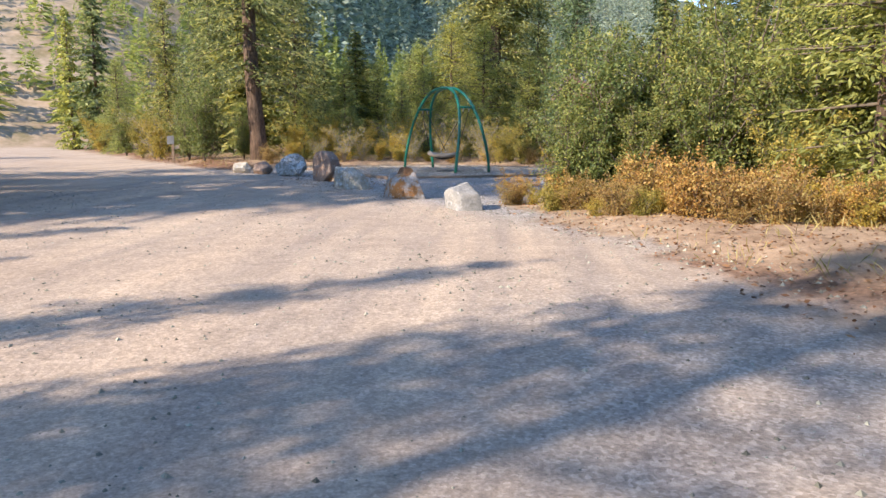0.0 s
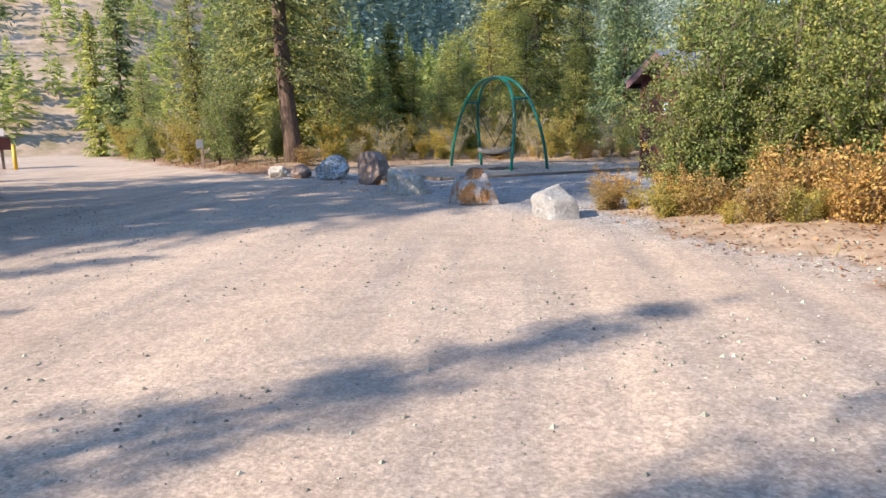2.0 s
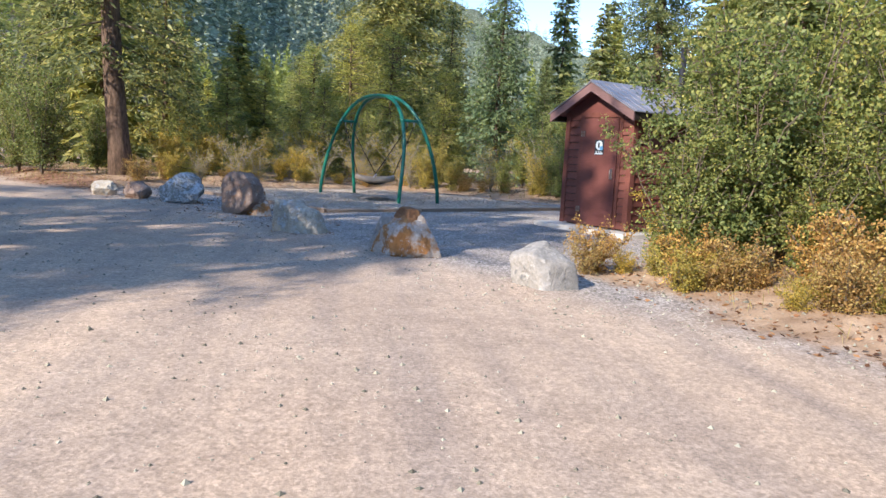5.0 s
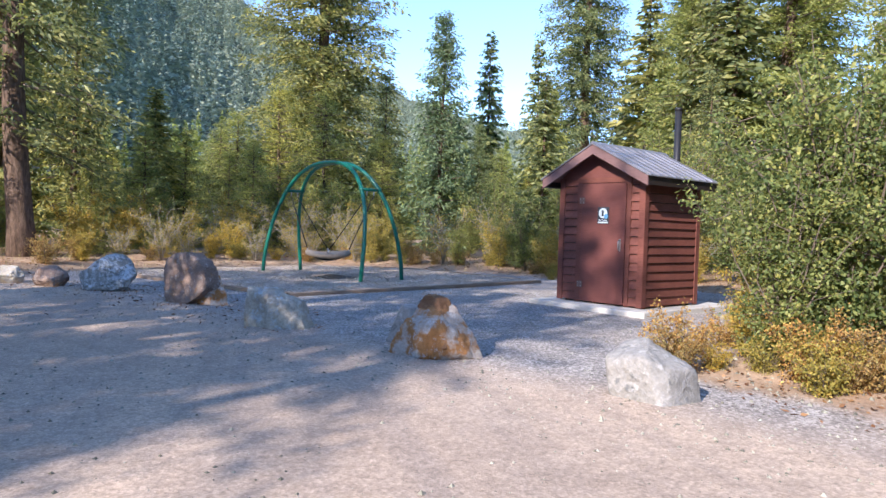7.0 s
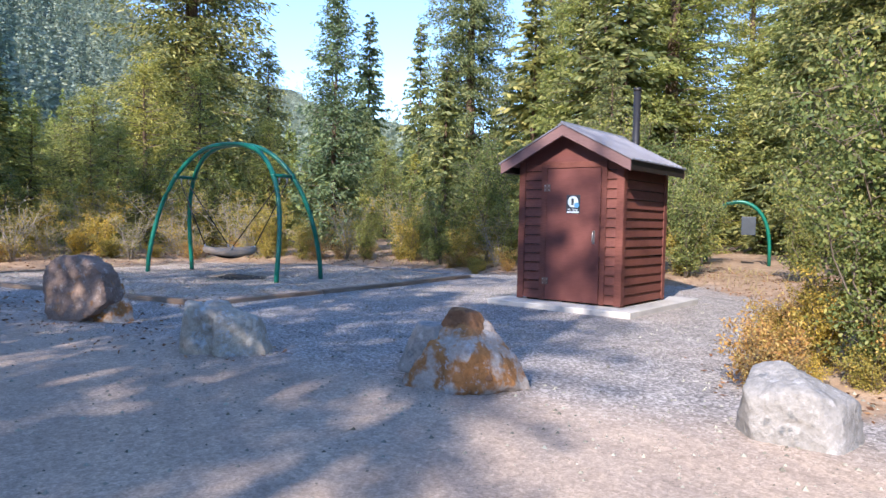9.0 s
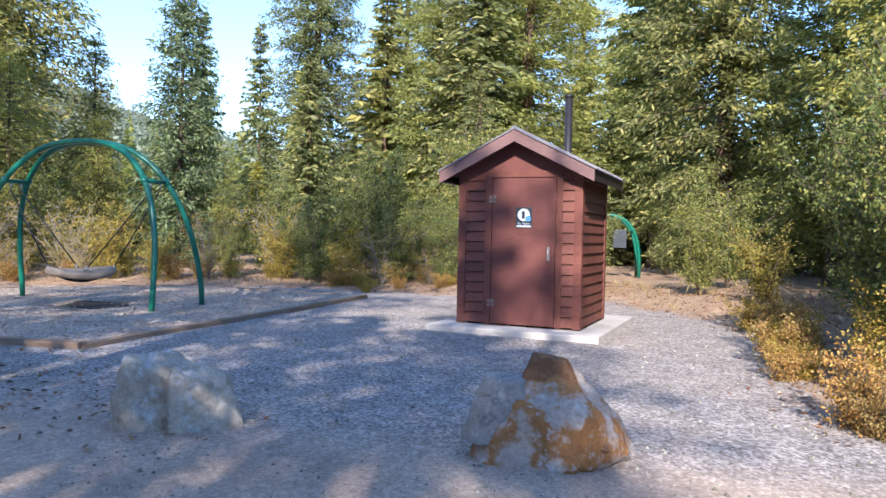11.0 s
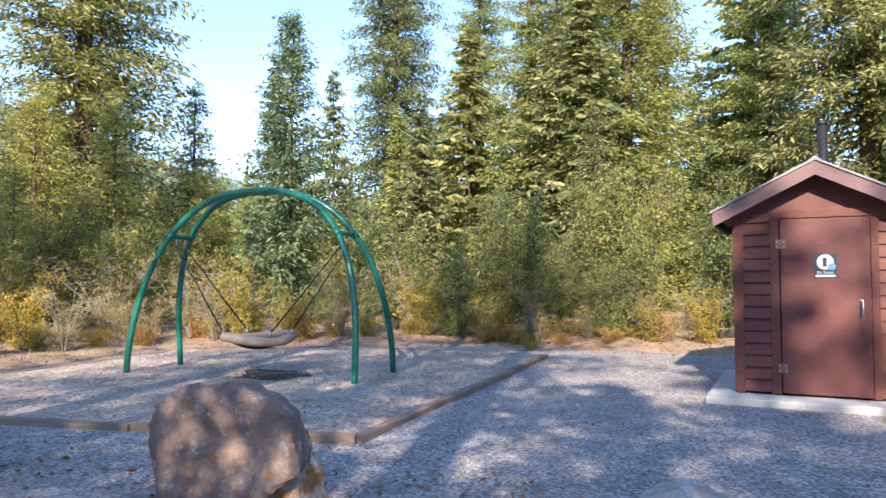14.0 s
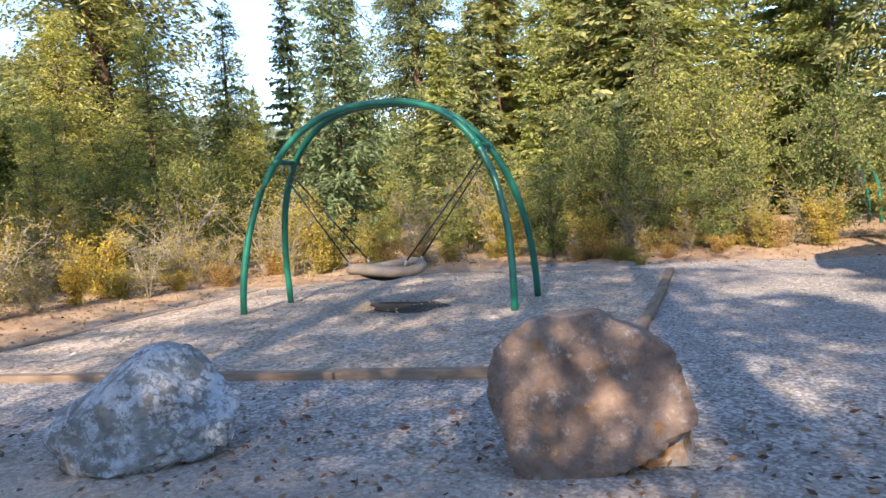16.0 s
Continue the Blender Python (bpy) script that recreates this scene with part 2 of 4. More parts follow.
def stained(name, c1, c2, rough=0.6):
    def build(nt, nodes, links, b):
        v = coords(nt, "Object", (1, 1, 7))
        info = nodes.new("ShaderNodeObjectInfo")
        grain = noise_tex(nt, v, 9.0, 6, 0.7)
        col = ramp(nt, grain, [(0.3, c1), (0.7, c2)])
        col = mix(nt, 0.6, col, ramp(nt, info.outputs["Random"], [(0, grey(0.78)), (1, grey(1.15))]), "MULTIPLY")
        col = mix(nt, 0.35, col, ramp(nt, noise_tex(nt, coords(nt), 3.0, 5), [(0.35, grey(0.6)), (0.65, grey(1.1))]), "MULTIPLY")
        links.new(col, b.inputs["Base Color"])
        b.inputs["Roughness"].default_value = rough
        b.inputs["Specular IOR Level"].default_value = 0.3
        bump(nt, b, grain, 0.35, 0.006)
    return material(name, build)


M_SIDING = stained("stained_siding", (0.125, 0.042, 0.032), (0.205, 0.076, 0.058))
M_DOOR = stained("painted_door", (0.135, 0.048, 0.042), (0.165, 0.062, 0.054), 0.5)
M_FASCIA = stained("painted_fascia", (0.17, 0.10, 0.10), (0.23, 0.14, 0.135), 0.55)
M_GAP = simple("dark_gap", (0.02, 0.012, 0.01), (0.03, 0.02, 0.016))
# lighter, bluish base colour carries part of the sky's reflection
M_ROOF = simple("roof_metal", (0.27, 0.27, 0.31), (0.40, 0.40, 0.45), 1.5, 0.33, 0.5, 0.1, 0.004)
M_PIPE = simple("black_pipe", (0.012, 0.012, 0.014), (0.022, 0.022, 0.025), 3, 0.45)
M_CONCRETE = simple("concrete", (0.44, 0.43, 0.41), (0.60, 0.58, 0.55), 2.5, 0.9, 0, 0.4, 0.008, 60)
M_STEEL = simple("steel", (0.45, 0.44, 0.43), (0.62, 0.61, 0.60), 8, 0.35, 0.9)
M_HINGE = simple("hinge_steel", (0.16, 0.11, 0.10), (0.26, 0.2, 0.18), 12, 0.45, 0.7)
M_GREEN = simple("green_paint", (0.003, 0.125, 0.085), (0.008, 0.17, 0.115), 3, 0.32, 0, 0.08, 0.002, 120)
M_ROPE = simple("dark_rope", (0.02, 0.02, 0.02), (0.05, 0.045, 0.04), 20, 0.8)
M_SEAT = simple("seat_canvas", (0.28, 0.22, 0.165), (0.40, 0.325, 0.25), 4, 0.8)
M_RUBBER = simple("rubber", (0.03, 0.03, 0.033), (0.055, 0.055, 0.06), 5, 0.85)
M_SIGNDARK = simple("sign_black", (0.02, 0.03, 0.045), (0.03, 0.045, 0.06), 5, 0.4)
M_SIGNWHITE = simple("sign_white", (0.62, 0.72, 0.78), (0.72, 0.80, 0.84), 5, 0.4)
M_SIGNBLUE = simple("sign_blue", (0.10, 0.30, 0.55), (0.13, 0.36, 0.62), 5, 0.4)
M_YPOST = simple("yellow_paint", (0.6, 0.38, 0.03), (0.72, 0.48, 0.05), 4, 0.5)
M_KROOF = simple("kiosk_roof", (0.38, 0.32, 0.28), (0.52, 0.45, 0.40), 4, 0.7)


# ---- mesh tools ----
def mesh_object(name, verts, faces, mat, parent=None, smooth=False):
    me = bpy.data.meshes.new(name)
    me.from_pydata(verts, [], faces)
    me.materials.append(mat)
    if smooth:
        me.polygons.foreach_set("use_smooth", [True] * len(me.polygons))
    ob = new(name, me)
    ob.parent = parent
    return ob


def quads_object(name, V, mat, parent=None):
    """One mesh of loose quads; V holds four corners for each."""
    n = len(V)
    me = bpy.data.meshes.new(name)
    me.vertices.add(n * 4)
    me.vertices.foreach_set("co", np.ascontiguousarray(V, dtype=np.float32).ravel())
    me.loops.add(n * 4)
    me.loops.foreach_set("vertex_index", np.arange(n * 4, dtype=np.int32))
    me.polygons.add(n)
    me.polygons.foreach_set("loop_start", np.arange(0, n * 4, 4, dtype=np.int32))
    me.update(calc_edges=True)
    me.validate()
    me.materials.append(mat)
    ob = new(name, me)
    ob.parent = parent
    return ob


def part(name, bm, mat, parent=None, label="", smooth=False):
    me = bpy.data.meshes.new(name)
    bm.normal_update()
    bm.to_mesh(me)
    bm.free()
    me.materials.append(mat)
    if smooth:
        me.polygons.foreach_set("use_smooth", [True] * len(me.polygons))
    ob = new(name, me)
    ob.parent = parent
    return tagged(ob, label)


def box(x0, x1, y0, y1, z0, z1, bevel=0.0):
    bm = bmesh.new()
    bmesh.ops.create_cube(bm, size=1.0)
    for v in bm.verts:
        v.co = ((x0 + x1) / 2 + v.co.x * (x1 - x0), (y0 + y1) / 2 + v.co.y * (y1 - y0), (z0 + z1) / 2 + v.co.z * (z1 - z0))
    if bevel:
        bmesh.ops.bevel(bm, geom=bm.edges[:], offset=bevel, segments=2, affect="EDGES", profile=0.6)
    return bm


def prism(pts, axis_vec):
    """A solid from a flat outline pushed along a vector."""
    bm = bmesh.new()
    a = [bm.verts.new(p) for p in pts]
    c = [bm.verts.new(Vector(p) + Vector(axis_vec)) for p in pts]
    n = len(pts)
    bm.faces.new(a[::-1])
    bm.faces.new(c)
    for i in range(n):
        bm.faces.new((a[i], a[(i + 1) % n], c[(i + 1) % n], c[i]))
    bmesh.ops.recalc_face_normals(bm, faces=bm.faces[:])
    return bm


def tube_rings(pts, radii, sides):
    """Vertices and faces of a tapered tube along points."""
    P = [Vector(p) for p in pts]
    verts, faces = [], []
    for i, p in enumerate(P):
        d = (P[min(i + 1, len(P) - 1)] - P[max(i - 1, 0)]).normalized()
        s = d.cross(Vector((0.31, 0.17, 0.93)) if abs(d.z) < 0.9 else Vector((1, 0.1, 0))).normalized()
        u = s.cross(d)
        for k in range(sides):
            a = 2 * math.pi * k / sides
            verts.append(p + (s * math.cos(a) + u * math.sin(a)) * radii[i])
    for i in range(len(P) - 1):
        for k in range(sides):
            a, c = i * sides + k, i * sides + (k + 1) % sides
            faces.append((a, c, c + sides, a + sides))
    faces.append(tuple(range(sides))[::-1])
    faces.append(tuple(range((len(P) - 1) * sides, len(P) * sides)))
    return verts, faces


def tubes(name, list_of, mat, parent, sides=8, smooth=True):
    V, F = [], []
    for pts, radii in list_of:
        v, f = tube_rings(pts, radii, sides)
        o = len(V)
        V += v
        F += [tuple(i + o for i in q) for q in f]
    return mesh_object(name, V, F, mat, parent, smooth)


def unit(a):
    return a / np.maximum(np.linalg.norm(a, axis=-1, keepdims=True), 1e-9)


def kites(P, D, L, W, rng, flat=0.5, sag=0.0):
    """Leaf-shaped quads at P along D; flat 1 keeps them level, 0 turns them any way."""
    n = len(P)
    R = rng.normal(size=(n, 3)) * (1 - flat) + np.array([0, 0, 1.0]) * flat
    S = unit(np.cross(D, R))
    L, W = np.broadcast_to(np.asarray(L, float), n)[:, None], np.broadcast_to(np.asarray(W, float), n)[:, None]
    tip = P + D * L
    tip[:, 2] -= sag * L[:, 0]
    midp = P + D * L * 0.45
    return np.stack([P, midp + S * W / 2, tip, midp - S * W / 2], axis=1)


# ---- ground ----
EDGE = np.array([(-4, -14), (-4, 2), (-4.37, 4.5), (-5.7, 6.3), (-7, 8.1), (-11, 13.75), (-26, 33), (-42, 48), (-34, 52), (-19, 33.5), (-10.5, 23.8), (-7.4, 20.9),
                 (-6.4, 23.4), (-0.6, 27.2), (2.9, 25.6), (4.9, 24), (6.2, 21), (8.2, 18), (6.8, 15), (4.6, 12.9), (2.4, 12.1), (1.3, 11.2), (2.0, 8.1), (3.0, 5.85), (3.5, 3.6), (3.9, 2), (4.2, -14)], float)


def edge_distance(x, y):
    """Metres outside (+) or inside (-) of the open gravel."""
    x, y = np.asarray(x, float), np.asarray(y, float)
    best, inside = np.full(x.shape, 1e9), np.zeros(x.shape, bool)
    for (ax, ay), (bx, by) in zip(EDGE, np.roll(EDGE, -1, axis=0)):
        dx, dy = bx - ax, by - ay
        t = np.clip(((x - ax) * dx + (y - ay) * dy) / (dx * dx + dy * dy), 0, 1)
        best = np.minimum(best, np.hypot(x - ax - t * dx, y - ay - t * dy))
        cross = ((ay > y) != (by > y)) & (x < (bx - ax) * (y - ay) / (by - ay + 1e-12) + ax)
        inside ^= cross
    return np.where(inside, -best, best)


def step01(a, b, v):
    t = np.clip((v - a) / (b - a), 0, 1)
    return t * t * (3 - 2 * t)


def waves(x, y, s):
    return (np.sin(x * 1.3 * s + 0.7) * np.cos(y * 1.7 * s + 1.1) + 0.5 * np.sin(x * 2.9 * s + y * 2.1 * s) + 0.25 * np.sin(x * 6.1 * s - y * 5.3 * s)) / 1.75


AZ = (-180, -90, -60, -35, -20, -10, -5, 0, 2.5, 6, 10, 17, 26, 45, 90, 180)
RISE = (0.05, 0.25, 0.44, 0.50, 0.45, 0.36, 0.31, 0.26, 0.235, 0.205, 0.175, 0.14, 0.11, 0.09, 0.06, 0.05)


def ground_z(x, y):
    x, y = np.asarray(x, float), np.asarray(y, float)
    sd = edge_distance(x, y)
    z = 0.16 * step01(0.1, 1.6, sd) + 0.07 * waves(x, y, 1.1) * step01(0, 2, sd) + 0.012 * waves(x, y, 0.6)
    dx, dy = x + 1, y - 5
    r, az = np.hypot(dx, dy), np.degrees(np.arctan2(dx, dy))
    end = np.interp(az, (-180, -60, -25, -12, 0, 30, 180), (400, 230, 250, 420, 520, 600, 400))
    beg = np.interp(az, (-180, -60, -30, -15, -8, 0, 30, 180), (120, 56, 58, 75, 130, 150, 200, 120))
    hill = np.interp(az, AZ, RISE) * end * np.clip((r - beg) / (end - beg), 0, 1.15) ** 1.15
    return z + hill * (1 + 0.10 * waves(x, y, 0.035)) + 0.25 * waves(x, y, 0.06) * step01(60, 120, r) * np.clip(hill / 12, 0, 1)


def gz(x, y):
    return float(ground_z(np.array([x]), np.array([y]))[0])


def make_ground():
    n = 430
    u = np.linspace(-1, 1, n)
    ax = 7.4 * np.sinh(6.0 * u)
    X, Y = np.meshgrid(ax - 1.5, ax + 11.0)
    x, y = X.ravel(), Y.ravel()
    z = ground_z(x, y)
    sd = edge_distance(x, y) + 0.35 * waves(x, y, 1.9) + 0.15 * waves(x, y, 6.0)
    idx = np.arange(n * n).reshape(n, n)
    faces = np.stack([idx[:-1, :-1], idx[:-1, 1:], idx[1:, 1:], idx[1:, :-1]], axis=-1).reshape(-1, 4)
    ob = mesh_object("ground", np.stack([x, y, z], axis=1).tolist(), faces.tolist(), M_GROUND, None, True)
    line = (x - 0.5) * 8.5 + (y - 10) * 5.5
    grav = np.maximum(step01(-5, 7, line), 0.45 * step01(0.0, 3.0, x) * step01(6, 2, y))
    r, az = np.hypot(x + 1, y - 5), np.degrees(np.arctan2(x + 1, y - 5))
    bare = step01(50, 60, r) * step01(-15, -22, az) * step01(-100, -80, az)
    col = np.stack([step01(-0.1, 0.35, sd), bare, grav * (1 - 0.35 * waves(x, y, 0.8)).clip(0, 1), step01(70, 110, r) * (1 - bare)], axis=1)
    att = ob.data.color_attributes.new("zone", "FLOAT_COLOR", "POINT")
    att.data.foreach_set("color", col.astype(np.float32).ravel())
    return tagged(ob, "tan and grey gravel clearing running into leaf-strewn forest floor", "ground", kind="structure")


make_ground()


# ---- toilet hut ----
def hut():
    root = new("toilet_hut")
    root.matrix_basis = pose(3.21, 16.01, 0.1, 0, 0, -64.8)
    tagged(root, "small red-brown wooden toilet hut on a concrete slab", "outhouse")
    W, D, H = 0.875, 1.65, 2.12
    RZ, EZ, OV = 2.67, 2.12, 0.21          # ridge and eave tops, side overhang
    slope = (RZ - EZ) / (W + OV)
    part("wall_core", box(-W + 0.03, W - 0.03, 0.03, D - 0.03, 0.03, 2.06), M_GAP, root)
    gable = prism([(-W + 0.02, 0.012, 2.02), (W - 0.02, 0.012, 2.02), (W - 0.02, 0.012, RZ - 0.06 - slope * W), (0, 0.012, RZ - 0.06), (-W + 0.02, 0.012, RZ - 0.06 - slope * W)], (0, 0.03, 0))
    part("gable_panel", gable, M_DOOR, root)
    back = prism([(-W + 0.02, D - 0.04, 2.02), (W - 0.02, D - 0.04, 2.02), (W - 0.02, D - 0.04, RZ - 0.06 - slope * W), (0, D - 0.04, RZ - 0.06), (-W + 0.02, D - 0.04, RZ - 0.06 - slope * W)], (0, 0.03, 0))
    part("back_gable", back, M_DOOR, root)
    for sx in (-1, 1):
        for y in (0, D):
            s = -1 if y == 0 else 1
            part("corner_board", box(sx * W - (0.10 if sx > 0 else 0.012), sx * W + (0.012 if sx > 0 else 0.10), y - (0.014 if s < 0 else 0.01), y + (0.01 if s < 0 else 0.014), 0, 2.14, 0.004), M_SIDING, root)
        part("corner_board", box(sx * W - 0.012, sx * W + 0.012, 0.012, 0.10, 0, 2.1, 0.004), M_SIDING, root)
        part("corner_board", box(sx * W - 0.012, sx * W + 0.012, D - 0.10, D - 0.012, 0, 2.1, 0.004), M_SIDING, root)
    # lap boards: lower edge stands out, upper edge tucks in
    pitch, rows = 0.142, 15

    def board_mesh(length):
        bm = prism([(0, -0.034, 0.0), (0, 0.0, 0.0), (0, 0.004, pitch - 0.012), (0, -0.008, pitch - 0.012)], (length, 0, 0))
        me = bpy.data.meshes.new("board")
        bm.to_mesh(me)
        bm.free()
        me.materials.append(M_SIDING)
        return me
    rng = random.Random(3)
    for length, place in ((0.29, lambda z: pose(-W + 0.10, 0.027, z)), (0.26, lambda z: pose(W - 0.36, 0.027, z)),
                          (D - 0.2, lambda z: pose(W - 0.027, 0.10, z, 0, 0, 90)), (D - 0.2, lambda z: pose(-W + 0.027, D - 0.10, z, 0, 0, -90)), (2 * W - 0.2, lambda z: pose(W - 0.10, D - 0.027, z, 0, 0, 180))):
        me = board_mesh(length)
        for i in range(rows):
            b = new("board", me)
            b.parent = root
            b.matrix_basis = place(0.02 + i * pitch) @ pose(0, 0, 0, rng.uniform(-0.5, 0.5), rng.uniform(-0.25, 0.25), 0)
    # door with frame
    dl, dr, dt = -0.375, 0.525, 2.03
    part("door_post", box(dl - 0.11, dl - 0.012, -0.012, 0.03, 0, 2.1, 0.004), M_SIDING, root)
    part("door_post", box(dr + 0.012, dr + 0.09, -0.012, 0.03, 0, 2.1, 0.004), M_SIDING, root)
    part("door_head", box(dl - 0.11, dr + 0.09, -0.014, 0.03, dt + 0.012, dt + 0.1, 0.004), M_SIDING, root)
    door = part("door", box(dl, dr, -0.026, 0.02, 0.015, dt, 0.006), M_DOOR, root, "closed plain red-brown door")
    for z in (0.30, 1.74):
        hg = part("hinge", box(dl - 0.05, dl + 0.06, -0.036, -0.024, z - 0.055, z + 0.055, 0.004), M_HINGE, door, "steel strap hinge")
        for dx in (-0.03, 0.04):
            for dz in (-0.03, 0.03):
                part("screw", box(dl + dx - 0.006, dl + dx + 0.006, -0.041, -0.034, z + dz - 0.006, z + dz + 0.006), M_STEEL, hg)
    tubes("handle", [([(0.44, -0.028, 1.08), (0.44, -0.065, 1.08), (0.44, -0.075, 1.05), (0.44, -0.075, 0.95), (0.44, -0.065, 0.92), (0.44, -0.028, 0.92)], [0.012] * 6)], M_STEEL, door)
    part("latch_plate", box(0.425, 0.455, -0.031, -0.026, 0.90, 1.10, 0.003), M_STEEL, door)
    sign = part("sign", box(-0.03, 0.20, -0.034, -0.027, 1.35, 1.63, 0.002), M_SIGNDARK, door, "dark square sign with a pale round symbol")
    disc = bmesh.new()
    bmesh.ops.create_cone(disc, cap_ends=True, segments=32, radius1=0.086, radius2=0.086, depth=0.004, matrix=pose(0.085, -0.037, 1.527, 90))
    part("disc", disc, M_SIGNWHITE, sign)
    key = bmesh.new()
    bmesh.ops.create_cone(key, cap_ends=True, segments=20, radius1=0.024, radius2=0.024, depth=0.004, matrix=pose(0.08, -0.040, 1.555, 90))
    bmesh.ops.create_cube(key, size=1.0, matrix=pose(0.08, -0.040, 1.51) @ Matrix.Diagonal((0.04, 0.004, 0.07, 1)))
    part("symbol", key, M_SIGNDARK, sign)
    dot = bmesh.new()
    bmesh.ops.create_cone(dot, cap_ends=True, segments=24, radius1=0.04, radius2=0.04, depth=0.004, matrix=pose(0.15, -0.042, 1.475, 90))
    part("badge", dot, M_SIGNBLUE, sign)
    txt = bpy.data.curves.new("lettering", "FONT")
    txt.body, txt.size, txt.align_x, txt.extrude = "Pit Toilet", 0.045, "CENTER", 0.001
    txt.materials.append(M_SIGNWHITE)
    to = new("lettering", txt)
    to.parent, to.matrix_basis = sign, pose(0.085, -0.036, 1.392, 90)
    part("bar", box(-0.015, 0.185, -0.037, -0.033, 1.36, 1.382), M_SIGNWHITE, sign)
    # roof
    fo, bo = -0.27, D + 0.2
    for sx in (-1, 1):
        def sl(x, z):
            return (sx * x, 0, RZ + z - slope * x)
        x1 = W + OV
        panel = prism([(p[0], fo - 0.02, p[2]) for p in (sl(0, 0), sl(x1 + 0.03, 0), sl(x1 + 0.03, 0.018), sl(0, 0.018))], (0, bo - fo + 0.04, 0))
        rp = part("roof_panel", panel, M_ROOF, root, "grey sheet-metal roof slope")
        y = fo + 0.05
        while y < bo:
            rib = prism([(p[0], y, p[2]) for p in (sl(0.02, 0.017), sl(x1 + 0.03, 0.017), sl(x1 + 0.03, 0.036), sl(0.02, 0.036))], (0, 0.03, 0))
            part("roof_rib", rib, M_ROOF, rp)
            y += 0.23
        for y0 in (fo, bo - 0.035):
            fas = prism([(p[0], y0, p[2]) for p in (sl(0.0, -0.002), sl(x1, -0.002), sl(x1, -0.165), sl(0.0, -0.165))], (0, 0.035, 0))
            part("barge_board", fas, M_FASCIA, root)
        ea = prism([(p[0], fo + 0.035, p[2]) for p in (sl(x1 - 0.03, -0.004), sl(x1, -0.004), sl(x1, -0.15), sl(x1 - 0.03, -0.15))], (0, bo - fo - 0.07, 0))
        part("eave_board", ea, M_GAP, root)
        so = prism([(p[0], fo + 0.036, p[2]) for p in (sl(0.0, -0.03), sl(x1 - 0.031, -0.03), sl(x1 - 0.031, -0.055), sl(0.0, -0.055))], (0, bo - fo - 0.072, 0))
        part("soffit", so, M_DOOR, root)
    ridge = prism([(-0.09, fo - 0.025, RZ + 0.02 - 0.09 * slope), (0, fo - 0.025, RZ + 0.045), (0.09, fo - 0.025, RZ + 0.02 - 0.09 * slope), (0, fo - 0.025, RZ + 0.02)], (0, bo - fo + 0.05, 0))
    part("ridge_cap", ridge, M_ROOF, root)
    px, py, top = PIPE
    tubes("vent_pipe", [([(px, py, -0.06), (px, py, top)], [0.062, 0.062])], M_PIPE, root, 18)
    tubes("pipe_cap", [([(px, py, top - 0.05), (px, py, top + 0.004)], [0.068, 0.068])], M_PIPE, root, 18)
    for i, x in enumerate((-0.62, 0.62, 0.0)):
        part("skid_block", box(x - 0.12, x + 0.12, 0.05, D - 0.05, -0.02, 0.04), M_GAP, root)


PIPE = (0.17, 1.99, 3.54)
hut()
slab = part("concrete_slab", box(-1.18, 1.22, -0.42, 2.35, -0.12, 0.0, 0.012), M_CONCRETE)
slab.matrix_basis = pose(3.21, 16.01, 0.085, 0, 0, -64.8)
tagged(slab, "pale concrete slab under the toilet hut", "slab", kind="structure")


# ---- play area ----
PAD = [(-1.85, 17.75), (4.4, 21.35), (2.45, 25.2), (-0.6, 26.7), (-6.05, 23.1)]


def play_surface():
    n = 70
    rng = np.random.default_rng(5)
    P = np.array(PAD)
    x0, y0, x1, y1 = P[:, 0].min(), P[:, 1].min(), P[:, 0].max(), P[:, 1].max()
    bm = bmesh.new()
    bm.faces.new([bm.verts.new((x, y, 0.05)) for x, y in PAD])
    bmesh.ops.triangulate(bm, faces=bm.faces[:])
    bmesh.ops.subdivide_edges(bm, edges=bm.edges[:], cuts=24, use_grid_fill=True)
    for v in bm.verts:
        d = math.hypot(v.co.x + 0.7, v.co.y - 22.3)
        v.co.z = 0.05 + 0.02 * noise.noise(v.co * 1.5) - 0.05 * math.exp(-d * d / 1.2)
    ob = part("mulch_bed", bm, M_MULCH, smooth=True)
    tagged(ob, "pale wood-chip bed under the nest swing", "mulch bed", kind="structure")
    # loose chips
    m = 20000
    x, y = rng.uniform(x0, x1, m), rng.uniform(y0, y1, m)
    keep = np.ones(m, bool)
    for (ax, ay), (bx, by) in zip(PAD, PAD[1:] + PAD[:1]):
        keep &= (bx - ax) * (y - ay) - (by - ay) * (x - ax) > 0.12 * math.hypot(bx - ax, by - ay)
    x, y = x[keep], y[keep]
    d2 = (x + 0.7) ** 2 + (y - 22.3) ** 2
    z = 0.06 - 0.05 * np.exp(-d2 / 1.2)
    a = rng.uniform(0, 2 * np.pi, len(x))
    D = unit(np.stack([np.cos(a), np.sin(a), rng.normal(0, 0.25, len(x))], 1))
    ob = quads_object("wood_chips", kites(np.stack([x, y, z], 1), D, rng.uniform(0.03, 0.08, len(x)), rng.uniform(0.012, 0.03, len(x)), rng, 0.8), M_CHIP)
    tagged(ob, "loose pale wood chips scattered over the bed", "wood chips", kind="stuff")


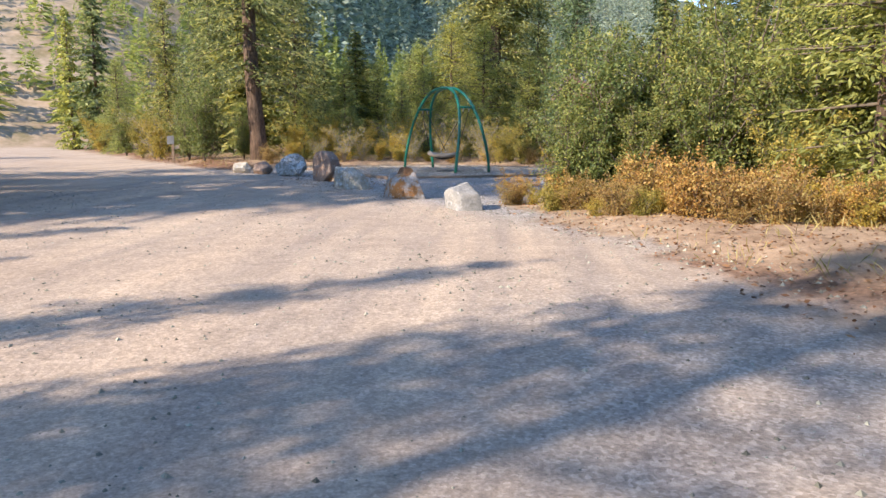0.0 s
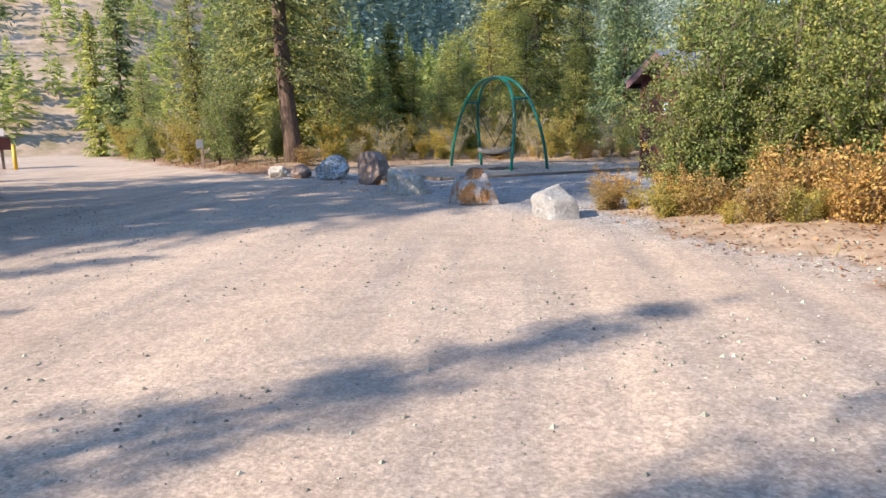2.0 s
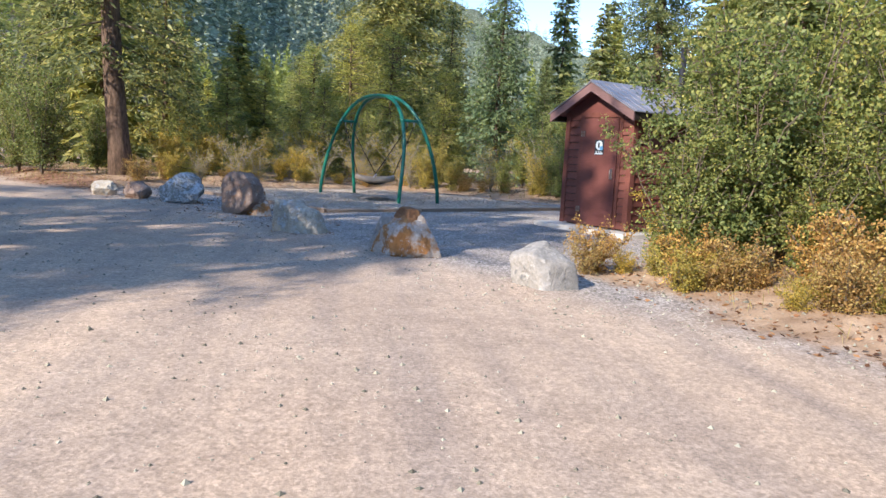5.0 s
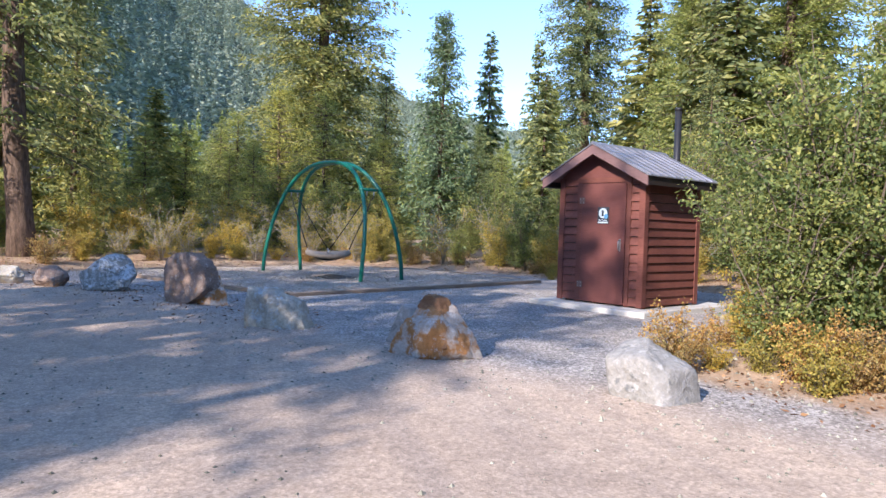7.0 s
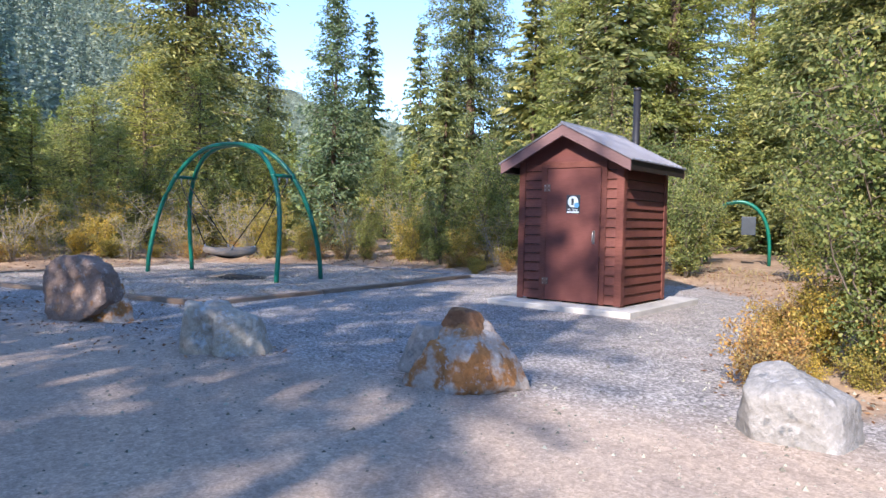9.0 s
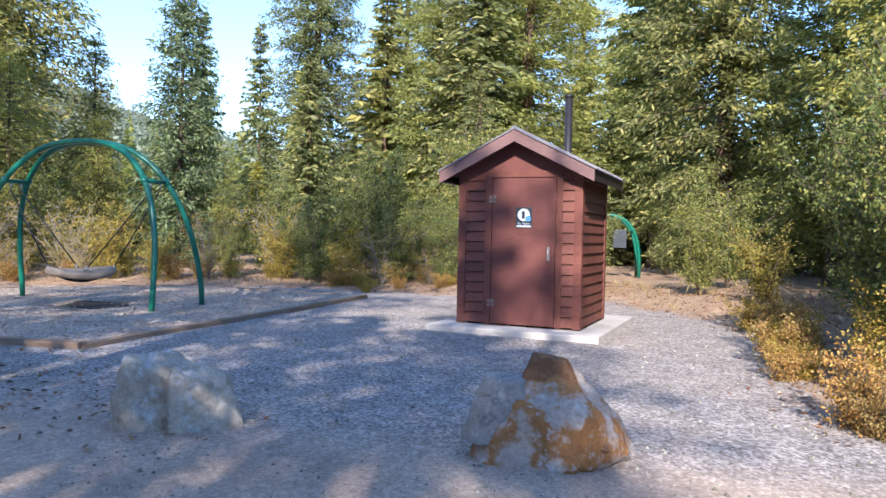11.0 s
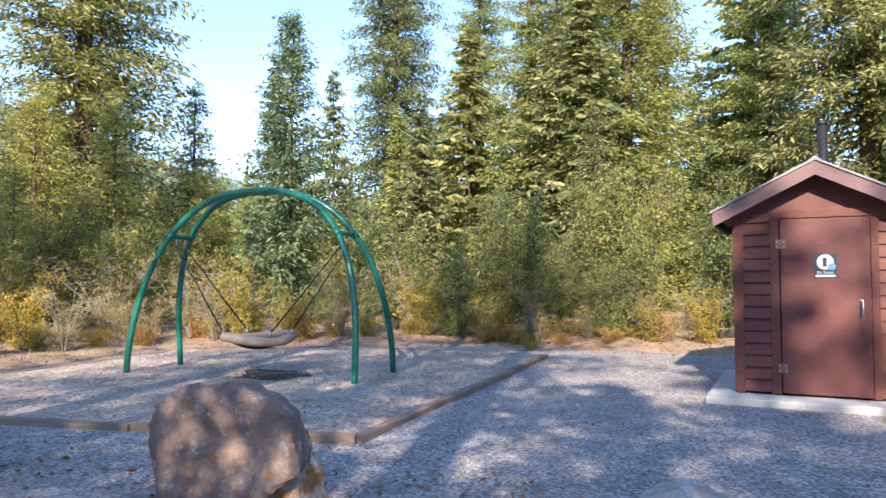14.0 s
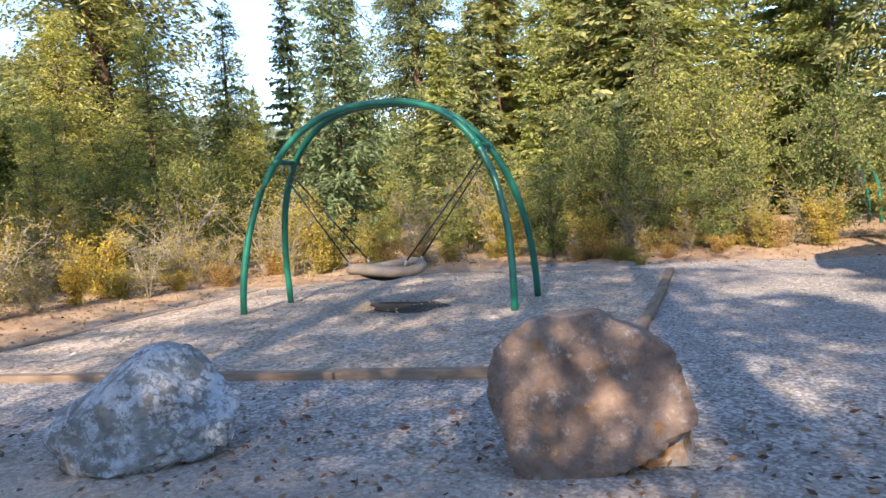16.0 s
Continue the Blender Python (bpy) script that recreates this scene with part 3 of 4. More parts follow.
def timbers():
    k = 0
    for (ax, ay), (bx, by) in zip(PAD, PAD[1:] + PAD[:1]):
        L = math.hypot(bx - ax, by - ay)
        n = max(1, round(L / 2.4))
        ang = math.degrees(math.atan2(by - ay, bx - ax))
        for i in range(n):
            bm = box(0.004, L / n - 0.004, -0.06, 0.06, -0.06, 0.062 + 0.006 * ((k * 7) % 3), 0.014)
            ob = part("border_timber", bm, M_TIMBER)
            t = i / n
            ob.matrix_basis = pose(ax + (bx - ax) * t, ay + (by - ay) * t, 0, 0, 0, ang + (0.5, -0.4, 0.2)[k % 3])
            tagged(ob, "weathered brown landscape timber edging the wood-chip bed", "timber", "timbers round the play bed")
            k += 1


def nest_swing():
    root = new("nest_swing")
    root.matrix_basis = pose(-0.70, 22.40, 0)
    tagged(root, "green steel arched swing frame with a hanging nest seat", "swing")
    H = 2.78
    near = (Vector((-2.24, 23.72, 0)), Vector((-0.185, 20.53, 0)))
    far = (Vector((-1.25, 24.24, 0)), Vector((0.87, 21.13, 0)))
    c = Vector((-0.70, 22.40, 0))
    mids = {}

    def arch(ends, other):
        a, b = ends[0] - c, ends[1] - c
        inward = ((other[0] + other[1]) / 2 - (ends[0] + ends[1]) / 2)
        pts, n = [], 44
        for i in range(n + 1):
            t = math.pi * i / n
            f = (1 - math.copysign(abs(math.cos(t)) ** 0.80, math.cos(t))) / 2
            h = math.sin(t) ** 0.80
            p = a.lerp(b, f) + inward * 0.42 * h ** 1.3
            p.z = H * h - (0.1 if i in (0, n) else 0)
            pts.append(p)
        return pts
    pa, pb = arch(near, far), arch(far, near)
    tubes("arch", [(pa, [0.047] * len(pa))], M_GREEN, root, 14)
    tubes("arch", [(pb, [0.047] * len(pb))], M_GREEN, root, 14)
    hooks = []
    for i in (11, 33):
        tubes("crossbar", [([pa[i], pb[i]], [0.036, 0.036])], M_GREEN, root, 12)
        hooks.append((pa[i] + pb[i]) / 2)
        mid = (pa[i] + pb[i]) / 2
        for s in (0.3, 0.7):
            q = pa[i].lerp(pb[i], s)
            tubes("hanger", [([q + Vector((0, 0, -0.02)), q + Vector((0, 0, -0.14))], [0.02, 0.014])], M_STEEL, root, 8)
        for q in (pa[i], pb[i]):
            d = (pa[i + 1] - pa[i - 1]).normalized() * 0.06
            tubes("collar", [([q - d, q + d], [0.054, 0.054])], M_GREEN, root, 14)
    # seat: padded ring with a sagging woven bowl
    sc, R = Vector((-0.02, 0.0, 0.57)), 0.48
    ring = [sc + Vector((R * math.cos(t), R * math.sin(t), 0.03 * math.cos(2 * t))) for t in [2 * math.pi * i / 40 for i in range(41)]]
    tubes("seat_ring", [(ring, [0.07] * 41)], M_SEAT, root, 10)
    bm = bmesh.new()
    rings = []
    for j in range(7):
        rr = R * (1 - j / 6.5)
        rings.append([bm.verts.new(sc + Vector((rr * math.cos(a), rr * math.sin(a), -0.17 * (1 - (rr / R) ** 2)))) for a in [2 * math.pi * i / 32 for i in range(32)]])
    for j in range(6):
        for i in range(32):
            bm.faces.new((rings[j][i], rings[j][(i + 1) % 32], rings[j + 1][(i + 1) % 32], rings[j + 1][i]))
    bm.faces.new(rings[6])
    bmesh.ops.solidify(bm, geom=bm.faces[:], thickness=0.02)
    part("seat_bowl", bm, M_ROPE, root, "dark woven bowl", True)
    along = (hooks[1] - hooks[0]).normalized()
    side = Vector((-along.y, along.x, 0)).normalized()
    along.z = 0
    along.normalize()
    for k, s in ((0, -1), (1, 1)):
        for w in (-1, 1):
            start = hooks[k] + (pb[11] - pa[11]) * 0.2 * w + Vector((0, 0, -0.14))
            end = sc + along * s * R * 0.75 + side * w * R * 0.66 + Vector((0, 0, 0.05))
            tubes("rope", [([start, start.lerp(end, 0.5) + Vector((0, 0, -0.01)), end], [0.012, 0.012, 0.012])], M_ROPE, root, 6)
            tubes("rope_clamp", [([end + Vector((0, 0, -0.03)), end.lerp(start, 0.05)], [0.022, 0.018])], M_STEEL, root, 8)


def rubber_mat():
    bm = bmesh.new()
    pts = []
    for i in range(28):
        t = 2 * math.pi * i / 28
        r = 1 + 0.18 * math.sin(3 * t) + 0.1 * math.sin(5 * t + 1)
        pts.append((0.62 * r * math.cos(t), 0.46 * r * math.sin(t), 0))
    ob = part("rubber_mat", prism(pts, (0, 0, 0.012)), M_RUBBER)
    ob.matrix_basis = pose(-0.45, 22.25, 0.012, 0, 1, -57)
    tagged(ob, "black rubber wear mat half buried in wood chips", "mat")


play_surface()
timbers()
nest_swing()
rubber_mat()


# ---- boulders ----
def boulder(x, y, w, d, h, rz, mat, seed, cuts, label, rough=0.10):
    bm = bmesh.new()
    bmesh.ops.create_icosphere(bm, subdivisions=5, radius=1.0)
    rng = random.Random(seed)
    planes = [(Vector(n).normalized(), k) for *n, k in cuts]
    for _ in range(9):
        n = Vector((rng.gauss(0, 1), rng.gauss(0, 1), rng.gauss(0, 0.7))).normalized()
        planes.append((n, rng.uniform(0.72, 0.9)))
    off = Vector((seed * 3.1, seed * 1.7, 0))
    for v in bm.verts:
        p = v.co.copy()
        for n, k in planes:
            e = p.dot(n) - k
            if e > 0:
                p -= n * e * 0.94
        a = noise.fractal(p * 1.8 + off, 0.9, 2.0, 4) * rough
        cr = abs(noise.noise(p * 3.0 + off * 2))
        a -= 0.045 * max(0, 1 - cr * 9)
        a += noise.noise(p * 9 + off) * 0.018
        v.co = p * (1 + a)
    zs = [v.co.z for v in bm.verts]
    xs = [abs(v.co.x) for v in bm.verts]
    ys = [abs(v.co.y) for v in bm.verts]
    zt = max(zs)
    for v in bm.verts:
        v.co.x *= w / 2 / max(xs)
        v.co.y *= d / 2 / max(ys)
        v.co.z = h * (v.co.z / zt * 0.62 + 0.38)
        if v.co.z < -0.06:
            v.co.z = -0.06
    ob = part("boulder", bm, mat, smooth=True)
    ob.data.set_sharp_from_angle(angle=radians(38))
    ob.matrix_basis = pose(x, y, 0, 0, 0, rz)
    return tagged(ob, label, "boulder", "boulders along the gravel edge")


def lump(bm, centre, cuts, seed, rough=0.03, sharp=26.0, spin=0.0):
    """One faceted stone body: flat faces (normal and distance in metres) with worn edges and chipped relief."""
    made = bmesh.ops.create_icosphere(bm, subdivisions=5, radius=1.0)["verts"]
    c, off = Vector(centre), Vector((seed * 2.3, seed * 1.1, seed * 0.7))
    planes = [(Vector(n).normalized(), k) for *n, k in cuts]
    turn = Matrix.Rotation(radians(spin), 3, "Z")
    for v in made:
        d = v.co.normalized()
        # soft minimum over the faces rounds the arrises a little
        inv = sum(max(0.0, d.dot(n) / k) ** sharp for n, k in planes) ** (1 / sharp)
        p = d * min(2.0, 1 / max(inv, 1e-3))
        ridge = 1 - abs(noise.noise(p * 5.0 + off))
        a = noise.fractal(p * 3.0 + off, 0.9, 2.0, 4) * rough
        a -= 0.5 * rough * max(0.0, ridge - 0.86) / 0.14
        a += noise.noise(p * 16 + off) * 0.006 + noise.noise(p * 34 + off) * 0.003
        v.co = turn @ (p + d * a) + c


def cut_boulder(x, y, rz, mats, lumps, label, size=(1, 1, 1)):
    """The first body is the boulder; the other bodies are broken pieces of it."""
    ob = None
    for k, (centre, cuts, mi, rough, sharp, spin) in enumerate(lumps):
        bm = bmesh.new()
        lump(bm, centre, cuts, k * 5 + int(abs(x * 10)), rough, sharp, spin)
        bmesh.ops.scale(bm, vec=size, verts=bm.verts[:])
        piece = part("broken_piece" if k else "boulder", bm, mats[mi], ob, smooth=True)
        piece.data.set_sharp_from_angle(angle=radians(42))
        ob = ob or piece
    ob.matrix_basis = pose(x, y, 0, 0, 0, rz)
    return tagged(ob, label, "boulder", "boulders along the gravel edge")


# leaning white block, long side towards the road
cut_boulder(0.60, 10.12, 118, [M_R_WHITE], [
    ((0, 0, 0.22), [(0, 1, -0.15, 0.27), (0, -1, 0.2, 0.27), (0.12, 0.28, 1, 0.24), (-0.35, 0.0, 1, 0.25), (1, 0.1, 0.25, 0.42), (-1, 0.25, 0.15, 0.45), (-0.7, 0.8, 0.2, 0.40), (0.6, -0.8, 0.2, 0.42), (0.8, 0.7, -0.3, 0.40), (0, 0, -1, 0.32), (0.2, 0.8, 0.75, 0.32)], 0, 0.022, 24, 0)],
    "pale grey-white block-shaped boulder beside the dry shrubs", (0.68, 0.80, 0.88))
# broad rusty body with a stepped, broken top
cut_boulder(-0.68, 12.14, -62, [M_R_ORANGE, M_R_RUST, M_R_WHITE], [
    ((0.03, 0, 0.20), [(0, -1, 0.12, 0.36), (0, 1, 0.2, 0.34), (1, -0.1, 0.35, 0.42), (-1, 0, 0.3, 0.42), (0.8, -0.7, -0.1, 0.42), (-0.75, -0.75, 0.5, 0.38), (0.7, 0, 0.75, 0.35), (-0.6, -0.2, 0.8, 0.33), (0.1, -0.55, 0.9, 0.31), (0, 0, 1, 0.37), (0, 0, -1, 0.30), (0.5, -0.3, -0.8, 0.36)], 0, 0.035, 22, 0),
    ((0.02, 0.05, 0.42), [(0, -1, 0.5, 0.15), (0, 1, 0.2, 0.20), (1, 0, 0.6, 0.20), (-1, 0, 0.5, 0.20), (0.1, 0.05, 1, 0.215), (0, 0, -1, 0.3)], 1, 0.018, 30, 8),
    ((-0.24, -0.10, 0.26), [(-0.8, -0.7, 0.5, 0.20), (0.2, -1, 0.3, 0.20), (-1, 0.3, 0.2, 0.21), (0, 0, 1, 0.25), (1, 0, 0.3, 0.2), (0, 1, 0, 0.2), (0, 0, -1, 0.16)], 2, 0.02, 24, 0)],
    "grey boulder with rusty orange faces and a stepped top", (0.92, 0.78, 0.93))
# low wedge and a rounded cracked lobe
cut_boulder(-2.15, 14.15, -22, [M_R_CREAM], [
    ((-0.18, 0.03, 0.20), [(-1, -0.1, 0.1, 0.27), (0.1, -1, 0.1, 0.27), (0.35, -0.25, 1, 0.26), (-0.2, 0.3, 1, 0.28), (1, 0, 0.45, 0.30), (0, 1, 0.25, 0.26), (-0.7, -0.7, 0.1, 0.31), (0, 0, -1, 0.28)], 0, 0.045, 20, 0),
    ((0.20, -0.08, 0.15), [(1, -0.2, 0.35, 0.22), (0.2, -1, 0.15, 0.24), (0.35, -0.2, 1, 0.20), (0, 1, 0.3, 0.24), (-1, 0, 0, 0.25), (0.8, -0.7, 0.1, 0.23), (0, 0, -1, 0.2)], 0, 0.04, 12, 0),
    ((0.37, -0.09, 0.08), [(1, -0.2, 0.5, 0.12), (0, -1, 0.2, 0.17), (0.2, 0, 1, 0.16), (0, 1, 0.2, 0.17), (-1, 0, 0.3, 0.14), (0, 0, -1, 0.14)], 0, 0.03, 14, 12)],
    "blue-grey and cream cracked boulder", (0.82, 0.82, 1.0))
# upright slab with a broad flat face and a smaller piece behind it
cut_boulder(-3.32, 16.82, -48, [M_R_BROWN, M_R_ORANGE], [
    ((-0.06, -0.06, 0.42), [(0.05, -1, 0.10, 0.16), (0, 1, 0.1, 0.19), (-1, 0.05, 0.18, 0.46), (-0.75, 0.1, 0.7, 0.46), (-0.12, 0.08, 1, 0.42), (0.55, 0.05, 0.8, 0.43), (1, 0.1, 0.30, 0.50), (0.55, 0, -0.85, 0.44), (-0.95, 0, -0.3, 0.46), (0, 0, -1, 0.46)], 0, 0.034, 60, 0),
    ((0.21, 0.06, 0.22), [(0.15, -1, 0.1, 0.14), (0, 1, 0.2, 0.15), (1, -0.1, 0.2, 0.26), (0.4, 0, 1, 0.35), (-1, 0, 0.2, 0.4), (0, 0, -1, 0.3)], 1, 0.03, 24, -8)],
    "upright flat-faced rusty brown boulder with a broken corner", (0.97, 1.0, 0.93))
boulder(-4.97, 18.8, 1.12, 0.88, 0.66, -42, M_R_BLUE, 9, [(-0.6, -0.3, 0.8, 0.62), (0.8, -0.3, 0.6, 0.7), (0, -1, 0.15, 0.75)], "rounded grey boulder speckled with pale lichen", 0.14)
boulder(-6.05, 19.5, 0.62, 0.5, 0.38, -30, M_R_BROWN, 13, [(0.5, -0.5, 0.7, 0.7)], "low reddish brown boulder")
boulder(-7.0, 20.2, 0.72, 0.5, 0.32, -30, M_R_CREAM, 15, [(0.2, -0.5, 0.8, 0.6)], "low grey boulder at the end of the row")


# ---- plants ----
def conifer(name, seed, h, r, clear, mats, label, detail=1, droop=0.35, density=1.0, trunk_r=None, lean=(0, 0), shape=0.8, gaps=0.0, ends=False, fine=1.0):
    """A conifer: tapered trunk, limbs in whorls and sprays of needles along them."""
    rng = np.random.default_rng(seed)
    root = new(name)
    tagged(root, label, "conifer tree")
    tr = trunk_r or h * 0.018
    n = 14
    zs = np.linspace(-0.3, h * 0.98, n)
    tp = [(lean[0] * (z / h) + 0.04 * math.sin(z * 0.7 + seed), lean[1] * (z / h) + 0.04 * math.cos(z * 0.5 + seed), z) for z in zs]
    tubes("trunk", [(tp, [tr * (1.25 if i == 0 else 1) * max(0.06, 1 - z / h) ** 0.8 for i, z in enumerate(zs)])], M_BARK, root, 12)
    P, D, L, W, limbs = [], [], [], [], []
    z = h * clear
    step = (0.30 if detail else 0.5) / density
    while z < h * 0.985:
        f = (z - h * clear) / (h * (1 - clear))
        prof = (1 - f) ** shape * min(1.0, 0.6 + f * 2.0)
        nb = rng.integers(4, 7)
        a0 = rng.uniform(0, 6.28)
        for k in range(nb):
            if rng.random() < gaps:
                continue
            length = r * prof * rng.uniform(0.55, 1.12) + 0.12
            a = a0 + 6.28 * k / nb + rng.normal(0, 0.25)
            zz = z + rng.normal(0, step * 0.4)
            cx, cy = lean[0] * zz / h, lean[1] * zz / h
            rise = 0.45 * f - 0.12
            m = max(4, int(length / (0.13 if detail else 0.24)))
            s = np.linspace(0.12 if not ends else 0.35, 1, m)
            bx = cx + np.cos(a) * length * s
            by = cy + np.sin(a) * length * s
            bz = zz + length * (rise * s - droop * s ** 2 * (1 - 0.7 * f)) + 0.06 * length * s ** 4
            pts = np.stack([bx, by, bz], 1)
            if length > 0.4:
                q = np.stack([np.array([cx, cy, zz]), pts[m // 2], pts[-1]])
                limbs.append((q.tolist(), [0.012 + 0.012 * length, 0.008 + 0.005 * length, 0.004]))
            out = np.array([np.cos(a), np.sin(a), -0.25])
            sidev = np.array([-np.sin(a), np.cos(a), -0.2])
            for sg in (-1, 0, 1):
                d = unit(out * 0.75 + sidev * sg * 0.85 + rng.normal(0, 0.22, (m, 3)))
                tl = (0.20 + 0.17 * length * (1 - s * 0.55)) * rng.uniform(0.7, 1.3, m)
                if sg == 0:
                    tl *= 0.6
                    d[:, 2] += rng.uniform(-0.5, 0.25, m)
                    d = unit(d)
                if detail:
                    for e in range(detail * 2):
                        fr = e / (detail * 2)
                        dd = unit(d + rng.normal(0, 0.42, (m, 3)))
                        P.append(pts + d * (tl * fr)[:, None] + rng.normal(0, 0.05 + 0.035 * length, (m, 3)))
                        D.append(dd)
                        L.append(np.clip(tl * 0.8, 0.16, 0.42) * (0.12 + 0.88 * fine))
                        W.append(np.clip(tl * 0.30, 0.06, 0.13) * fine)
                else:
                    P.append(pts)
                    D.append(d)
                    L.append(tl * 1.5)
                    W.append(tl * 0.62)
        z += step * rng.uniform(0.7, 1.3) * (1.0 - 0.45 * f)
    P, D, L, W = np.concatenate(P), np.concatenate(D), np.concatenate(L), np.concatenate(W)
    tagged(tubes("branchwork", limbs, M_TWIG, root, 4), kind="stuff")
    quads_object("crown", kites(P, D, L, W, rng, 0.35, 0.15), mats, root)
    return root


def shrub(name, seed, h, r, mat, label, leaves=6000, size=0.06, stems=9, category="shrub", low=0.12, twig=M_TWIG):
    """A leafy shrub of many stems; leaves sit in tufts along the outer twigs."""
    rng = np.random.default_rng(seed)
    root = new(name)
    tagged(root, label, category)
    tw, tips = [], []
    for i in range(stems):
        a = 6.28 * i / stems + rng.normal(0, 0.4)
        reach, hh = r * rng.uniform(0.25, 0.95), h * rng.uniform(0.65, 1.0)
        pts = []
        for s in np.linspace(0, 1, 7):
            pts.append(np.array([np.cos(a) * reach * s ** 1.5 + rng.normal(0, 0.03) * h * s, np.sin(a) * reach * s ** 1.5 + rng.normal(0, 0.03) * h * s, hh * s - 0.05]))
        rad = 0.006 * h + 0.004
        tw.append((pts, [rad * (1 - 0.85 * s) for s in np.linspace(0, 1, 7)]))
        for j in range(int(10 + 5 * h)):
            s = rng.uniform(low, 1.0)
            k = min(5, int(s * 6))
            p = pts[k] + (pts[k + 1] - pts[k]) * (s * 6 - k)
            d = unit(np.array([rng.normal(), rng.normal(), rng.uniform(-0.1, 0.9)]))
            q = p + d * r * rng.uniform(0.15, 0.5) * (1.1 - 0.5 * s)
            q[2] = max(q[2], 0.05)
            tw.append(([p, (p + q) / 2 + rng.normal(0, 0.02, 3) * h * 0.4, q], [rad * 0.3, rad * 0.2, rad * 0.08]))
            tips.append((p, q))
    tagged(tubes("branchwork", tw, twig, root, 4), kind="stuff")
    t = rng.integers(0, len(tips), leaves)
    A, B = np.array([a for a, _ in tips])[t], np.array([b for _, b in tips])[t]
    f = rng.uniform(0.25, 1.05, leaves)[:, None]
    P = A + (B - A) * f + rng.normal(0, 0.035 * max(h, 1.0) ** 0.6, (leaves, 3))
    P[:, 2] = np.maximum(P[:, 2], 0.03)
    D = unit(rng.normal(size=(leaves, 3)) + np.array([0, 0, 0.1]))
    quads_object("foliage", kites(P, D, rng.uniform(0.6, 1.35, leaves) * size, rng.uniform(0.4, 0.75, leaves) * size, rng, 0.35, 0.1), mat, root)
    return root


SPRUCE = "tall dark green spruce with drooping boughs"
PROTO = {
    "big": conifer("spruce_tree", 1, 24, 3.7, 0.07, M_SPRUCE, SPRUCE, 2, 0.34, 0.8, 0.36, shape=0.45, gaps=0.12, fine=0.62),
    "tall": conifer("spruce_tree", 2, 24, 3.1, 0.08, M_FIR, "tall yellow-green sunlit fir with sparse boughs", 2, 0.2, 0.7, 0.3, shape=0.5, gaps=0.16, fine=0.6),
    "mid": conifer("spruce_tree", 3, 10, 2.2, 0.03, M_SPRUCE, "mid-height dense spruce at the forest edge", 1, 0.35, 0.85, 0.15, gaps=0.06, fine=0.8),
    "fir": conifer("fir_tree", 4, 6, 1.7, 0.02, M_FIR, "young light green fir", 3, 0.15, 1.0, 0.09, gaps=0.05, fine=0.36),
    "sparse": conifer("spruce_tree", 8, 20, 3.4, 0.10, M_SPRUCE, "tall dark spruce with thin hanging boughs and a bare lower trunk", 2, 0.5, 0.42, 0.36, shape=0.6, gaps=0.3, fine=0.5),
    "pine": conifer("pine_tree", 5, 10, 1.7, 0.05, M_PINE, "slender blue-green young pine", 2, -0.1, 1.1, 0.12, shape=0.7, gaps=0.08, fine=0.7),
    "back": conifer("spruce_tree", 6, 18, 3.2, 0.03, M_SPRUCE, "spruce standing back in the woods", 0, 0.35, 1.1, 0.24, shape=0.7, gaps=0.1),
    "backfir": conifer("fir_tree", 7, 15, 2.8, 0.03, M_FIR, "light green fir standing back in the woods", 0, 0.25, 1.1, 0.2, shape=0.75, gaps=0.12),
    "shrub": shrub("leafy_shrub", 11, 4.2, 1.6, M_LEAF, "tall green leafy shrub with thin grey stems", 11000, 0.075, 13),
    "shrub2": shrub("leafy_shrub", 12, 3.0, 1.4, M_LEAF, "green leafy shrub at the edge of the clearing", 8500, 0.066, 11),
    "yellow": shrub("yellowing_shrub", 13, 2.0, 1.1, M_YELLOW, "yellow-green shrub turning in autumn", 5000, 0.06, 9),
    "bare": shrub("twiggy_shrub", 14, 2.2, 1.5, M_YELLOW, "half-bare twiggy shrub with few yellow leaves", 2300, 0.05, 14, twig=M_DEAD),
    "low": shrub("autumn_shrub", 15, 0.75, 0.6, M_AUTUMN, "low rusty orange autumn shrub", 3600, 0.036, 12),
    "lowy": shrub("autumn_shrub", 16, 0.7, 0.6, M_YELLOW, "low yellow autumn shrub", 3600, 0.036, 12),
}
USED = set()
placing = random.Random(8)


def plant(kind, x, y, size=1.0, wide=1.0, group="", sink=0.05):
    """Stands one plant of a kind on the ground, scaled and turned."""
    p = PROTO[kind]
    m = pose(x, y, gz(x, y) - sink, 0, 0, placing.uniform(0, 360))
    if kind in USED:
        ob = copy_thing(p, m)
    else:
        ob = p
        ob.matrix_basis = m
        USED.add(kind)
    ob.scale = (size * wide, size * wide, size)
    if group:
        tagged(ob, group=group)
    return ob


# the single big trunk beside the road
lone = conifer("lone_spruce", 21, 19, 3.6, 0.19, M_SPRUCE, "big spruce with a bare reddish trunk beside the boulders", 2, 0.3, 0.5, 0.34, lean=(-0.9, 0.0), shape=0.5, gaps=0.32, fine=0.6)
lone.matrix_basis = pose(-8.4, 26.0, 0)
